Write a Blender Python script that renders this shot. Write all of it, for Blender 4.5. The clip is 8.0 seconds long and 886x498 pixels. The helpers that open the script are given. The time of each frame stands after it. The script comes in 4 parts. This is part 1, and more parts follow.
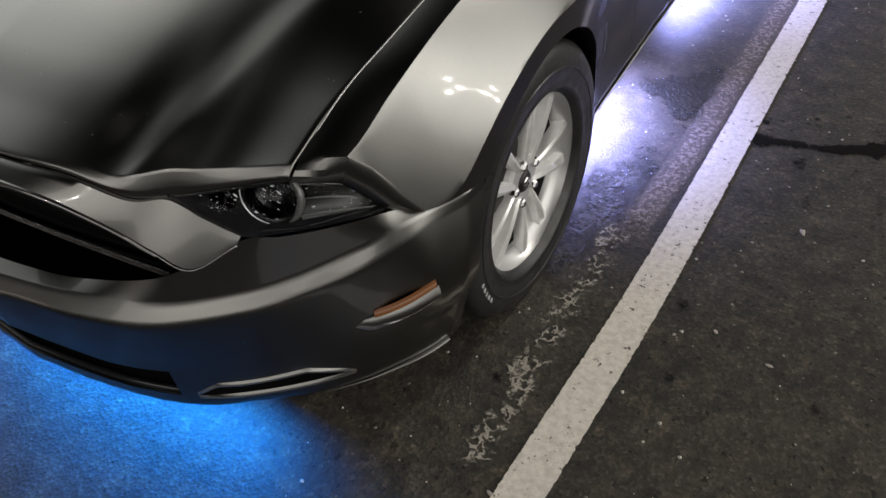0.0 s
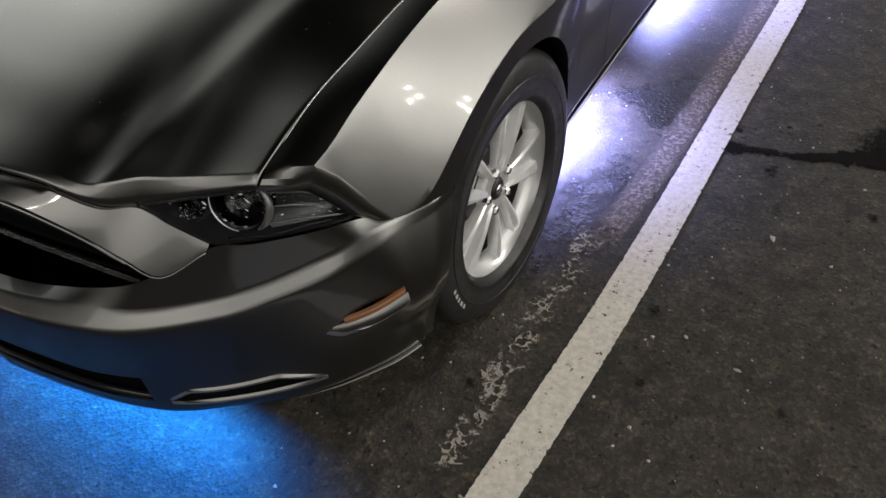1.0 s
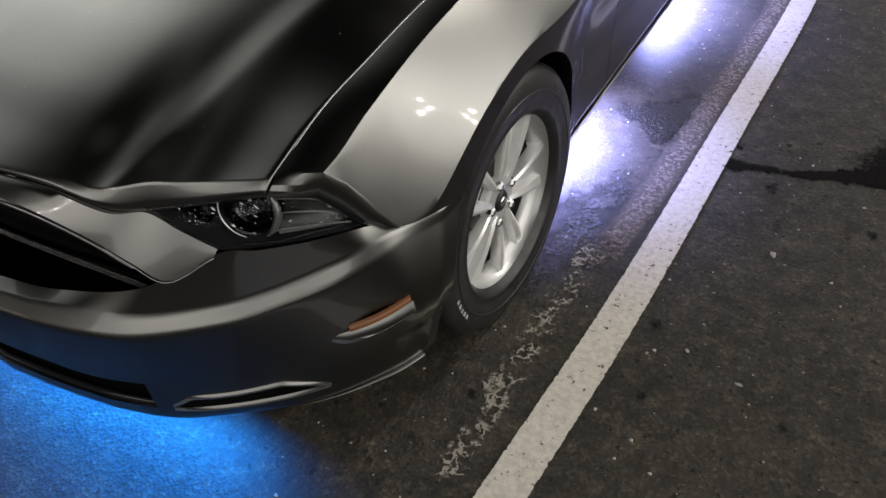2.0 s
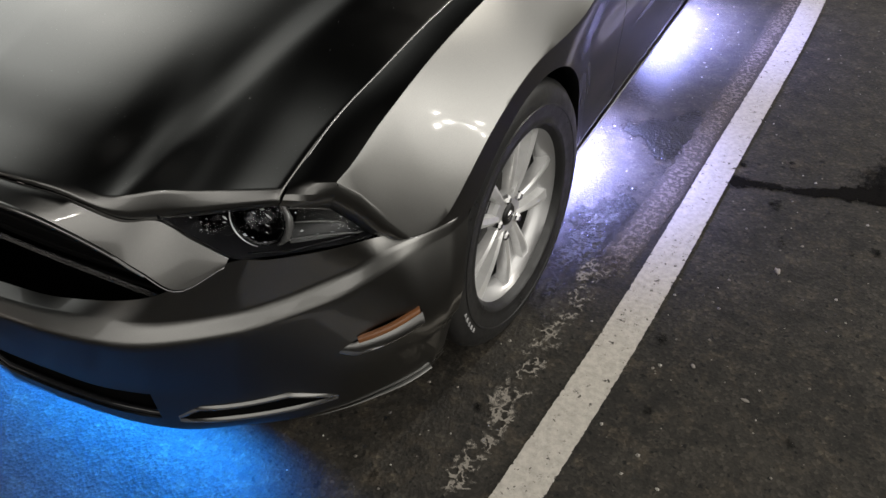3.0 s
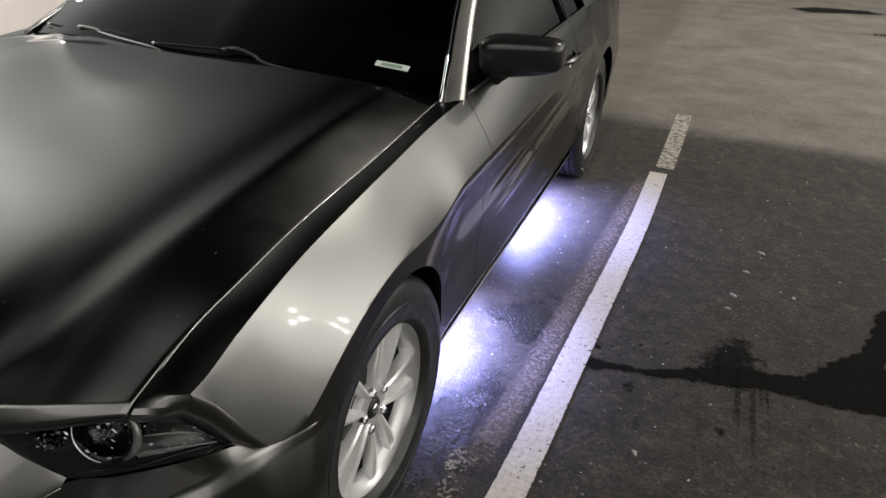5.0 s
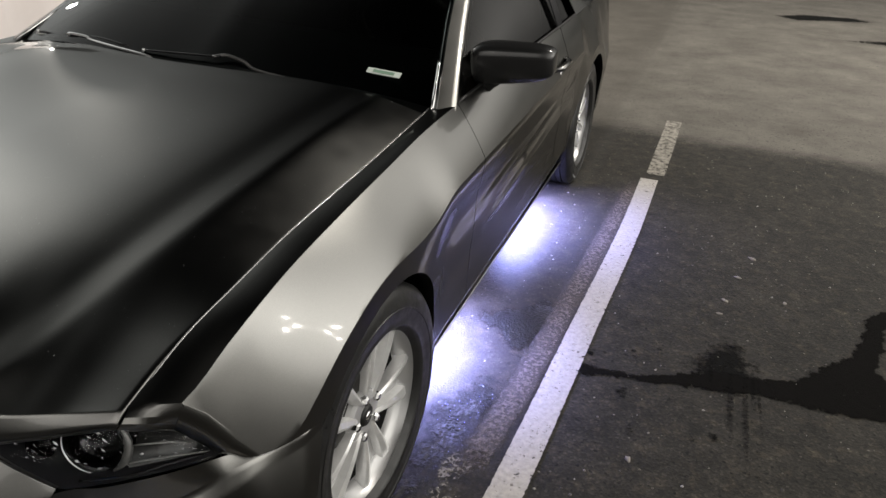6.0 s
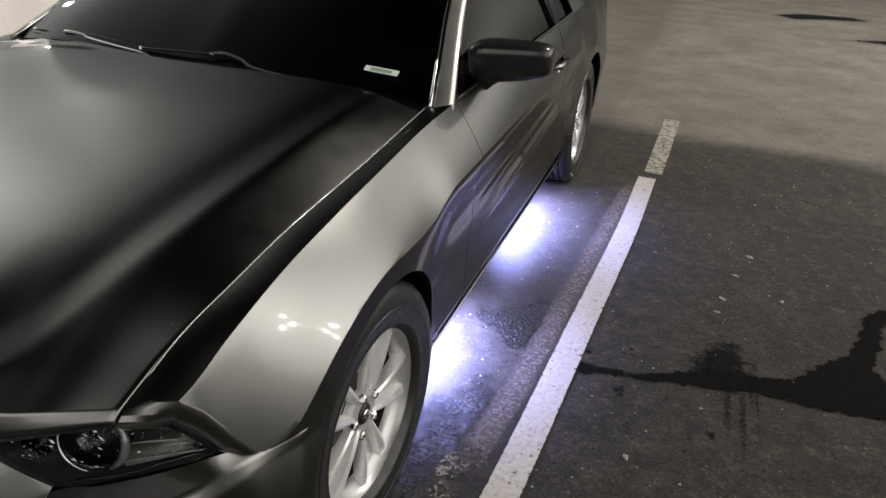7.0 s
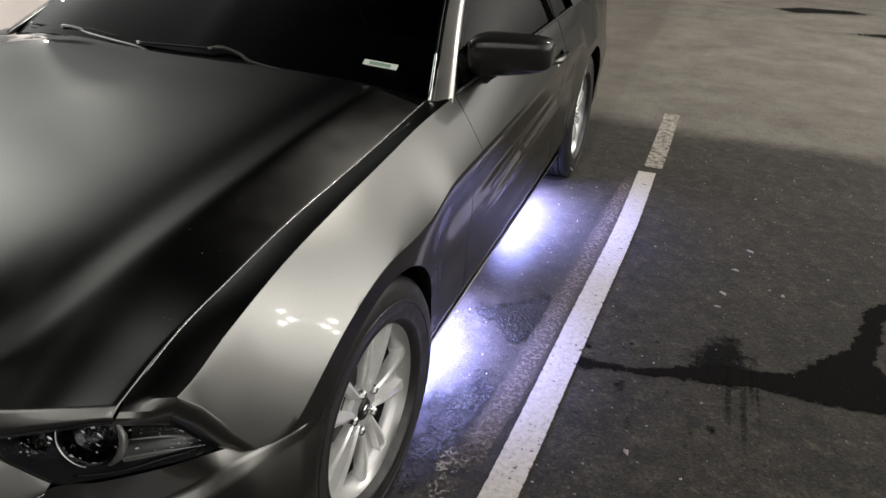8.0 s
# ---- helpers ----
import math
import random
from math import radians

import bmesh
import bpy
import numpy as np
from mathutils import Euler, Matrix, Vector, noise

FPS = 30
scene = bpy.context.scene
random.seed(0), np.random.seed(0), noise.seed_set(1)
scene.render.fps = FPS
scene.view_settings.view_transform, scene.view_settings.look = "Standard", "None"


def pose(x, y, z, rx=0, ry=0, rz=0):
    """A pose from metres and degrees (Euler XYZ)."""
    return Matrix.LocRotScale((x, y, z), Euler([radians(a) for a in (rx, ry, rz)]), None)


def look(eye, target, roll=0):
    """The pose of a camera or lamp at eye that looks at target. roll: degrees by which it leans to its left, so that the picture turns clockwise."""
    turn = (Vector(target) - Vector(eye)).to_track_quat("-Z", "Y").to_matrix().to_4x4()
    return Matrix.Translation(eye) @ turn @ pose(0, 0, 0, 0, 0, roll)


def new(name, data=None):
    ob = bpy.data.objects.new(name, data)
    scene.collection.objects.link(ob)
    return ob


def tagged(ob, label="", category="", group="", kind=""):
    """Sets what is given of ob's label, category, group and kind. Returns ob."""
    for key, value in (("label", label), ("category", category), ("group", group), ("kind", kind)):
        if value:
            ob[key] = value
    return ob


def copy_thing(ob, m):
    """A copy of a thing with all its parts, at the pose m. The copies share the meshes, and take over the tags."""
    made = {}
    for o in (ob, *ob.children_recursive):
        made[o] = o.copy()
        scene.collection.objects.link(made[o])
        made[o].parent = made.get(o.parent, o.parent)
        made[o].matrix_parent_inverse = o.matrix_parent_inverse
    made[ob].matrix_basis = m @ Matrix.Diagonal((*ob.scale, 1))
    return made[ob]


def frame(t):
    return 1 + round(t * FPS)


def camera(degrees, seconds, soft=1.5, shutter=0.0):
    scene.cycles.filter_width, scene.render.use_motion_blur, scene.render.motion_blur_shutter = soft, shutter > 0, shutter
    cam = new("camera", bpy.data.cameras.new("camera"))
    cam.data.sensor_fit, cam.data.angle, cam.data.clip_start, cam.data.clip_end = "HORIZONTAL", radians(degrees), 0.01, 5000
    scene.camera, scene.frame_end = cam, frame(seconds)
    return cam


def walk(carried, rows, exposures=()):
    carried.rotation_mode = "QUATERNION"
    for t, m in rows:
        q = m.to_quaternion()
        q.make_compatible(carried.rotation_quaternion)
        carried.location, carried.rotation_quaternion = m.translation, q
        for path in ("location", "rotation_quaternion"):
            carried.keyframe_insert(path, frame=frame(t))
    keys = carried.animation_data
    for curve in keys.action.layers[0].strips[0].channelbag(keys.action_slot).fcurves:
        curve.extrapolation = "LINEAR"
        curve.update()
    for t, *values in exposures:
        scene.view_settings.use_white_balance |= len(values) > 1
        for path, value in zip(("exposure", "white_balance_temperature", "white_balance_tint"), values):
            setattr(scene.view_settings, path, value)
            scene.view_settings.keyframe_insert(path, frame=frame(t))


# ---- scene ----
cam = camera(63.1, 8.0, shutter=0.4)
PATH = [
    (0, (1.446, -1.274, 1.473), (0.632, -0.074, 0.094), -6.7),
    (0.5, (1.471, -1.265, 1.476), (0.656, -0.063, 0.101), -7.2),
    (0.7, (1.477, -1.265, 1.48), (0.657, -0.067, 0.105), -6.6),
    (1, (1.487, -1.264, 1.486), (0.695, -0.042, 0.116), -5.9),
    (2.5, (1.471, -1.302, 1.479), (0.668, -0.031, 0.16), -4.4),
    (3, (1.461, -1.307, 1.476), (0.658, -0.018, 0.175), -4.0),
    (3.5, (1.464, -1.298, 1.482), (0.652, 0.016, 0.212), -3.7),
    (3.8, (1.507, -1.28, 1.524), (0.657, 0.077, 0.326), -3.3),
    (4, (1.475, -1.281, 1.519), (0.664, 0.171, 0.407), -1.7),
    (4.1, (1.482, -1.279, 1.532), (0.698, 0.226, 0.476), -0.8),
    (4.2, (1.489, -1.277, 1.546), (0.722, 0.258, 0.519), -0.0),
    (4.3, (1.487, -1.277, 1.55), (0.757, 0.291, 0.548), 0.6),
    (4.5, (1.484, -1.276, 1.558), (0.801, 0.34, 0.598), 1.7),
    (4.7, (1.487, -1.278, 1.56), (0.856, 0.37, 0.62), 2.2),
    (5, (1.491, -1.282, 1.562), (0.879, 0.377, 0.628), 2.2),
    (6.5, (1.485, -1.28, 1.557), (0.898, 0.401, 0.647), 2.4),
    (7, (1.487, -1.28, 1.556), (0.9, 0.397, 0.638), 2.4),
    (7.5, (1.486, -1.278, 1.553), (0.899, 0.397, 0.632), 2.3),
    (8, (1.485, -1.273, 1.551), (0.901, 0.399, 0.621), 2.3),
]
walk(cam, [(t, look(eye, target, roll)) for t, eye, target, roll in PATH])

# ---- world and lamps ----
world = bpy.data.worlds.new("night")
scene.world = world
world.use_nodes = True
wbg = world.node_tree.nodes["Background"]
# night sky, with soft glows added low on either side to brighten hood and fender
wt = world.node_tree
sky_at = wt.nodes.new("ShaderNodeTexCoord")


def sky_glow(way, power, colour, below, low=None):
    """A soft glow round a direction; with low it fades out from that height down to the horizon."""
    dot = wt.nodes.new("ShaderNodeVectorMath")
    dot.operation = "DOT_PRODUCT"
    dot.inputs[1].default_value = Vector(way).normalized()
    wt.links.new(sky_at.outputs["Generated"], dot.inputs[0])
    half_dot = wt.nodes.new("ShaderNodeMath")
    half_dot.operation = "MAXIMUM"
    half_dot.inputs[1].default_value = 0.0
    wt.links.new(dot.outputs["Value"], half_dot.inputs[0])
    fade = wt.nodes.new("ShaderNodeMath")
    fade.operation, fade.use_clamp = "POWER", True
    wt.links.new(half_dot.outputs[0], fade.inputs[0])
    fade.inputs[1].default_value = power
    tint = wt.nodes.new("ShaderNodeMix")
    tint.data_type = "RGBA"
    tint.inputs[7].default_value = (*colour, 1)
    if low:
        height = wt.nodes.new("ShaderNodeSeparateXYZ")
        wt.links.new(sky_at.outputs["Generated"], height.inputs[0])
        rise = wt.nodes.new("ShaderNodeMapRange")
        rise.interpolation_type = "SMOOTHSTEP"
        rise.inputs["From Min"].default_value, rise.inputs["From Max"].default_value = -0.02, low
        wt.links.new(height.outputs[2], rise.inputs["Value"])
        both = wt.nodes.new("ShaderNodeMath")
        both.operation = "MULTIPLY"
        wt.links.new(fade.outputs[0], both.inputs[0])
        wt.links.new(rise.outputs[0], both.inputs[1])
        wt.links.new(both.outputs[0], tint.inputs[0])
    else:
        wt.links.new(fade.outputs[0], tint.inputs[0])
    if below is None:
        tint.inputs[6].default_value = (0.004, 0.004, 0.0042, 1)
    else:
        wt.links.new(below, tint.inputs[6])
    return tint.outputs[2]


glow = sky_glow((-0.88, 0.26, 0.41), 15.0, (2.05, 2.08, 2.0), None)
glow = sky_glow((0.88, 0.46, 0.12), 5.5, (4.1, 3.95, 3.68), glow, 0.19)
glow = sky_glow((0.97, -0.15, 0.16), 5.0, (3.6, 3.47, 3.22), glow, 0.19)
wt.links.new(glow, wbg.inputs[0])
wbg.inputs[1].default_value = 1.0
scene.view_settings.exposure = 0.0


def area_lamp(name, m, power, colour, sx, sy):
    data = bpy.data.lights.new(name, "AREA")
    data.shape, data.size, data.size_y = "RECTANGLE", sx, sy
    data.energy, data.color = power, colour
    ob = new(name, data)
    ob.matrix_world = m
    return ob


# a far floodlight, a bulb by the low wall, lamps across the lot, then unseen fill ahead of the car and overhead
WARM = (1.0, 0.96, 0.90)
area_lamp("floodlight", look((-24.5, 10.7, 14.8), (1.0, 2.0, 0.0)), 440, WARM, 0.42, 0.42)
bulb = new("wall_bulb", bpy.data.lights.new("wall_bulb", "POINT"))
bulb.data.energy, bulb.data.color, bulb.data.shadow_soft_size = 45, WARM, 0.05
bulb.location = (-3.9, 3.7, 1.95)
for x, y, z in ((11.85, 3.3, 4.15), (11.6, 4.1, 4.3)):
    area_lamp("lot_lamp", look((x, y, z), (0.85, -0.2, 0.6)), 22, WARM, 0.08, 0.08)
area_lamp("canopy_lamp", look((11.95, 3.5, 3.62), (0.85, -0.2, 0.6)), 30, WARM, 0.18, 0.10)
for x in (-0.8, -0.35):
    area_lamp("front_lamp", look((x, -6.2, 5.2), (1.2, 0.5, 0.0)), 7, WARM, 0.10, 0.10)
# broad unseen panel, added to brighten the nose, bumper band and hood lip
area_lamp("front_canopy", look((0.5, -7.0, 4.5), (0.6, 0.0, 0.6)), 170, WARM, 8.0, 4.4)
# two unseen high lamps, added to brighten the far and the near ground
area_lamp("rear_pole_lamp", look((5.0, 9.2, 9.0), (3.4, 6.2, 0.0)), 430, (1.0, 0.94, 0.85), 0.5, 0.5).data.spread = radians(120)
area_lamp("pole_lamp", look((9.0, -2.0, 8.0), (1.6, 0.8, 0.0)), 7, (1.0, 0.94, 0.85), 0.4, 0.4)

# ---- materials ----


def material(name, colour=(0.5, 0.5, 0.5), rough=0.5, metal=0.0, **more):
    m = bpy.data.materials.new(name)
    m.use_nodes = True
    b = m.node_tree.nodes["Principled BSDF"]
    b.inputs["Base Color"].default_value = (*colour, 1)
    b.inputs["Roughness"].default_value = rough
    b.inputs["Metallic"].default_value = metal
    for key, value in more.items():
        b.inputs[key.replace("_", " ")].default_value = value
    return m


def node(m, kind, **sets):
    n = m.node_tree.nodes.new(kind)
    for key, value in sets.items():
        if key in n.inputs:
            n.inputs[key].default_value = value
    return n


def link(m, a, b):
    m.node_tree.links.new(a, b)


def bsdf(m):
    return m.node_tree.nodes["Principled BSDF"]


def coords(m):
    return node(m, "ShaderNodeTexCoord").outputs["Object"]


def noise_tex(m, scale, detail=4.0, rough=0.6):
    n = node(m, "ShaderNodeTexNoise", Scale=scale, Detail=detail, Roughness=rough)
    link(m, coords(m), n.inputs["Vector"])
    return n.outputs["Fac"]


def ramp(m, source, stops):
    r = node(m, "ShaderNodeValToRGB")
    els = r.color_ramp.elements
    while len(els) < len(stops):
        els.new(0.5)
    for e, (p, c) in zip(els, stops):
        e.position = p
        e.color = (c, c, c, 1) if isinstance(c, (int, float)) else (*c, 1)
    link(m, source, r.inputs["Fac"])
    return r.outputs["Color"]


def bump(m, source, strength, distance):
    b = node(m, "ShaderNodeBump", Strength=strength, Distance=distance)
    link(m, source, b.inputs["Height"])
    link(m, b.outputs["Normal"], bsdf(m).inputs["Normal"])
    return b


def mix_rgb(m, fac, a, b, kind="MIX"):
    n = m.node_tree.nodes.new("ShaderNodeMix")
    n.data_type, n.blend_type = "RGBA", kind
    for sock, v in ((n.inputs[0], fac), (n.inputs[6], a), (n.inputs[7], b)):
        if hasattr(v, "links"):
            link(m, v, sock)
        elif isinstance(v, tuple):
            sock.default_value = (*v, 1)
        else:
            sock.default_value = v
    return n.outputs[2]


def math_node(m, operation, a, b):
    n = m.node_tree.nodes.new("ShaderNodeMath")
    n.operation = operation
    for sock, v in zip(n.inputs, (a, b)):
        if hasattr(v, "links"):
            link(m, v, sock)
        else:
            sock.default_value = v
    return n.outputs[0]


def make_paint():
    """Metallic base coat with a wide, soft flake gloss under a thin clear coat."""
    m = material("grey_metallic_paint", (0.20, 0.195, 0.185), 0.35, 1.0)
    flake = ramp(m, noise_tex(m, 900, 1), [(0.3, (0.136, 0.135, 0.129)), (0.7, (0.165, 0.164, 0.157))])
    base = node(m, "ShaderNodeBsdfAnisotropic")
    base.distribution = "BECKMANN"
    link(m, flake, base.inputs["Color"])
    link(m, ramp(m, noise_tex(m, 7, 5), [(0.3, 0.36), (0.75, 0.41)]), base.inputs["Roughness"])
    coat = node(m, "ShaderNodeBsdfAnisotropic", Roughness=0.065)
    coat.inputs["Color"].default_value = (0.9, 0.9, 0.9, 1)
    sheen = math_node(m, "MULTIPLY", node(m, "ShaderNodeFresnel", IOR=1.5).outputs[0], 0.85)
    mix = node(m, "ShaderNodeMixShader")
    link(m, sheen, mix.inputs[0])
    link(m, base.outputs[0], mix.inputs[1])
    link(m, coat.outputs[0], mix.inputs[2])
    link(m, mix.outputs[0], m.node_tree.nodes["Material Output"].inputs["Surface"])
    return m


def make_asphalt():
    m = material("asphalt", (0.05, 0.048, 0.045), 0.85)
    bsdf(m).inputs["Specular IOR Level"].default_value = 0.35
    stones = node(m, "ShaderNodeTexVoronoi", Scale=120.0, Randomness=1.0)
    link(m, coords(m), stones.inputs["Vector"])
    chips = node(m, "ShaderNodeTexVoronoi", Scale=42.0, Randomness=1.0)
    link(m, coords(m), chips.inputs["Vector"])
    grain = noise_tex(m, 190, 5, 0.7)
    blotch = noise_tex(m, 1.9, 7, 0.66)
    mid = noise_tex(m, 11, 6, 0.68)
    pits = noise_tex(m, 48, 2, 0.5)
    rust = noise_tex(m, 17, 5, 0.65)
    base = ramp(m, blotch, [(0.30, (0.0152, 0.0137, 0.0111)), (0.50, (0.0238, 0.0213, 0.0172)), (0.72, (0.0374, 0.0331, 0.0264))])
    base = mix_rgb(m, math_node(m, "MULTIPLY", ramp(m, rust, [(0.51, 0.0), (0.66, 1.0)]), 0.65), base, (0.058, 0.047, 0.033))
    # drive lane behind the bays: lit ground past the shadow edge painted paler, uneven border
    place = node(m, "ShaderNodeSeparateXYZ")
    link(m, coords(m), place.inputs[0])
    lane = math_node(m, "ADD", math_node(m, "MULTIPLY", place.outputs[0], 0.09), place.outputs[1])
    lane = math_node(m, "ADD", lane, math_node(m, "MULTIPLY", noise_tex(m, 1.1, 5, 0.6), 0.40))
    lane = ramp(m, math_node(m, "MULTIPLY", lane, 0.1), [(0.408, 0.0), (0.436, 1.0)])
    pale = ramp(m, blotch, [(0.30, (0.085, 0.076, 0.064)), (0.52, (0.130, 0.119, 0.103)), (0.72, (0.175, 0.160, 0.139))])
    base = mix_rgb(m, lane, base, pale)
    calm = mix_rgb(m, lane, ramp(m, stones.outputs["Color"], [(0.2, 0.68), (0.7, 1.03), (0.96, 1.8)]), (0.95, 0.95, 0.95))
    base = mix_rgb(m, 1.0, base, calm, "MULTIPLY")
    base = mix_rgb(m, 1.0, base, ramp(m, grain, [(0.3, 0.78), (0.7, 1.22)]), "MULTIPLY")
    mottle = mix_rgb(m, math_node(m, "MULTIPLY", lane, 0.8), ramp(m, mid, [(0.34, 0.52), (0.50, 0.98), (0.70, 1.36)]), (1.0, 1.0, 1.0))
    base = mix_rgb(m, 1.0, base, mottle, "MULTIPLY")
    base = mix_rgb(m, 1.0, base, ramp(m, pits, [(0.30, 0.15), (0.37, 1.0)]), "MULTIPLY")
    light = math_node(m, "MULTIPLY", ramp(m, chips.outputs["Color"], [(0.940, 0.0), (0.965, 1.0)]), ramp(m, chips.outputs["Distance"], [(0.10, 1.0), (0.22, 0.0)]))
    base = mix_rgb(m, math_node(m, "MULTIPLY", light, 0.55), base, (0.26, 0.24, 0.21))
    link(m, base, bsdf(m).inputs["Base Color"])
    # damp, slightly shiny film beside the car
    damp = ramp(m, place.outputs[0], [(0.88, 1.0), (1.0, 0.0)])
    damp = math_node(m, "MULTIPLY", damp, ramp(m, grain, [(0.30, 0.6), (0.60, 1.0)]))
    link(m, mix_rgb(m, damp, (0.86, 0.86, 0.86), (0.50, 0.50, 0.50)), bsdf(m).inputs["Roughness"])
    height = mix_rgb(m, 0.5, stones.outputs["Distance"], grain)
    height = mix_rgb(m, 0.45, height, noise_tex(m, 55, 3, 0.5))
    bump(m, height, 0.5, 0.008)
    return m


def make_worn(name, colour, threshold, soft, scale, lace=False, gain=1.0, spec=0.2):
    """A ragged thin layer on the ground: its edge attribute and a noise decide where it is worn through."""
    m = material(name, colour, 0.85)
    bsdf(m).inputs["Specular IOR Level"].default_value = spec
    at = node(m, "ShaderNodeAttribute")
    at.attribute_name = "edge"
    grit = math_node(m, "ADD", math_node(m, "MULTIPLY", noise_tex(m, scale, 7, 0.72), gain), 0.5 - 0.5 * gain)
    total = math_node(m, "ADD", grit, at.outputs["Fac"])
    fac = ramp(m, total, [(threshold, 0.0), (min(1.0, threshold + soft), 1.0)])
    if lace:
        cells = node(m, "ShaderNodeTexVoronoi", Scale=34.0, Randomness=1.0)
        cells.feature = "DISTANCE_TO_EDGE"
        warp = node(m, "ShaderNodeTexNoise", Scale=30.0, Detail=3.0)
        link(m, coords(m), warp.inputs["Vector"])
        link(m, mix_rgb(m, 0.06, coords(m), warp.outputs["Color"]), cells.inputs["Vector"])
        fac = math_node(m, "MULTIPLY", fac, ramp(m, cells.outputs["Distance"], [(0.07, 1.0), (0.16, 0.0)]))
    clear = node(m, "ShaderNodeBsdfTransparent")
    mix = node(m, "ShaderNodeMixShader")
    link(m, fac, mix.inputs[0])
    link(m, clear.outputs[0], mix.inputs[1])
    link(m, bsdf(m).outputs[0], mix.inputs[2])
    link(m, mix.outputs[0], m.node_tree.nodes["Material Output"].inputs["Surface"])
    tone = ramp(m, noise_tex(m, 60, 5, 0.7), [(0.3, tuple(0.70 * c for c in colour)), (0.62, colour)])
    spots = ramp(m, noise_tex(m, 30, 4, 0.6), [(0.27, 0.25), (0.33, 1.0)])
    link(m, mix_rgb(m, 1.0, tone, spots, "MULTIPLY"), bsdf(m).inputs["Base Color"])
    bump(m, noise_tex(m, 140, 4, 0.7), 0.6, 0.004)
    return m


def make_rubber():
    m = material("tyre_rubber", (0.009, 0.009, 0.009), 0.6, Specular_IOR_Level=0.42)
    link(m, ramp(m, noise_tex(m, 22, 6, 0.7), [(0.32, 0.26), (0.66, 0.55)]), bsdf(m).inputs["Roughness"])
    bump(m, noise_tex(m, 250, 2), 0.2, 0.001)
    return m


def make_alloy():
    m = material("painted_alloy", (0.70, 0.70, 0.69), 0.28, 0.65)
    link(m, ramp(m, noise_tex(m, 40, 5), [(0.3, (0.66, 0.66, 0.655)), (0.7, (0.76, 0.76, 0.755))]), bsdf(m).inputs["Base Color"])
    return m


def make_wall():
    m = material("painted_render", (0.62, 0.57, 0.55), 0.85)
    link(m, ramp(m, noise_tex(m, 1.5, 6), [(0.3, (0.55, 0.50, 0.48)), (0.7, (0.66, 0.61, 0.59))]), bsdf(m).inputs["Base Color"])
    bump(m, noise_tex(m, 90, 4), 0.3, 0.004)
    return m


def glass(name, colour, rough=0.0, ior=1.5):
    return material(name, colour, rough, 0.0, Transmission_Weight=1.0, IOR=ior)


PAINT = make_paint()
ASPHALT = make_asphalt()
LINE = make_worn("road_paint", (0.50, 0.472, 0.425), 0.60, 0.10, 46, gain=2.0)
LACE = make_worn("old_road_paint", (0.25, 0.23, 0.20), 0.86, 0.10, 16, True)
GHOST = make_worn("crumbled_road_paint", (0.150, 0.128, 0.114), 0.66, 0.50, 70, gain=1.3)
OLD_LINE = make_worn("thin_road_paint", (0.36, 0.335, 0.295), 0.55, 0.40, 24, gain=1.3)
STAIN = make_worn("oily_asphalt", (0.007, 0.0065, 0.006), 0.60, 0.22, 22, gain=2.4, spec=0.03)
STREAK = make_worn("faint_tyre_smear", (0.008, 0.008, 0.0075), 0.62, 0.38, 70, gain=1.0, spec=0.05)
SMEAR = make_worn("rubber_smear", (0.008, 0.008, 0.0075), 0.62, 0.80, 20, gain=1.7, spec=0.05)
WET = make_worn("wet_asphalt", (0.013, 0.0125, 0.012), 0.60, 0.25, 26, gain=2.2, spec=0.30)
bsdf(WET).inputs["Roughness"].default_value = 0.30
bump(WET, noise_tex(WET, 85, 3, 0.55), 0.9, 0.014)
FILM = make_worn("water_film", (0.020, 0.019, 0.018), 0.52, 0.45, 12, gain=1.4, spec=0.4)
bsdf(FILM).inputs["Roughness"].default_value = 0.33
bump(FILM, noise_tex(FILM, 58, 3, 0.55), 1.0, 0.022)
RUBBER = make_rubber()
ALLOY = make_alloy()
POCKET = material("alloy_pocket", (0.46, 0.46, 0.46), 0.34, 0.6)
LIP_METAL = material("polished_lip", (0.82, 0.82, 0.82), 0.22, 0.7)
WALL = make_wall()
BLACK = material("black_plastic", (0.007, 0.007, 0.007), 0.45, Specular_IOR_Level=0.3)
GLOSS = material("gloss_black_plastic", (0.010, 0.010, 0.011), 0.12)
SHELL = material("dark_mirror_shell", (0.012, 0.012, 0.012), 0.22)
# wet black wipers: the floodlight they reflect is put into this silver colour
SATIN = material("wet_wiper_gleam", (0.70, 0.70, 0.70), 0.30, 0.85)
VOID = material("matt_black_liner", (0.005, 0.005, 0.005), 0.9, Specular_IOR_Level=0.04)
CHROME = material("chrome", (0.55, 0.55, 0.55), 0.12, 1.0)
DIM = material("smoked_chrome", (0.035, 0.035, 0.036), 0.2, 1.0)
DISC = material("brake_steel", (0.05, 0.049, 0.047), 0.5, 1.0)
CLEAR = glass("clear_lens", (0.90, 0.91, 0.92), 0.02, 1.09)
TINT = glass("dark_tinted_glass", (0.02, 0.027, 0.027), 0.0, 1.24)
SIDE_TINT = glass("brown_tinted_glass", (0.05, 0.042, 0.030), 0.0, 1.27)
SMOKED = material("silvered_reflector", (0.045, 0.045, 0.045), 0.34, 1.0)
# light metal for the highlight lines laid along panel edges
EDGE = material("edge_highlight_metal", (0.34, 0.34, 0.34), 0.22, 0.7)
AMBER = material("amber_reflector", (0.17, 0.066, 0.022), 0.34, Coat_Weight=0.3)
NUT = material("dull_silver", (0.13, 0.128, 0.125), 0.3, 0.7)
BEADED = material("beaded_black_trim", (0.12, 0.12, 0.12), 0.12, 0.9)
bump(BEADED, noise_tex(BEADED, 130, 3, 0.7), 1.0, 0.03)
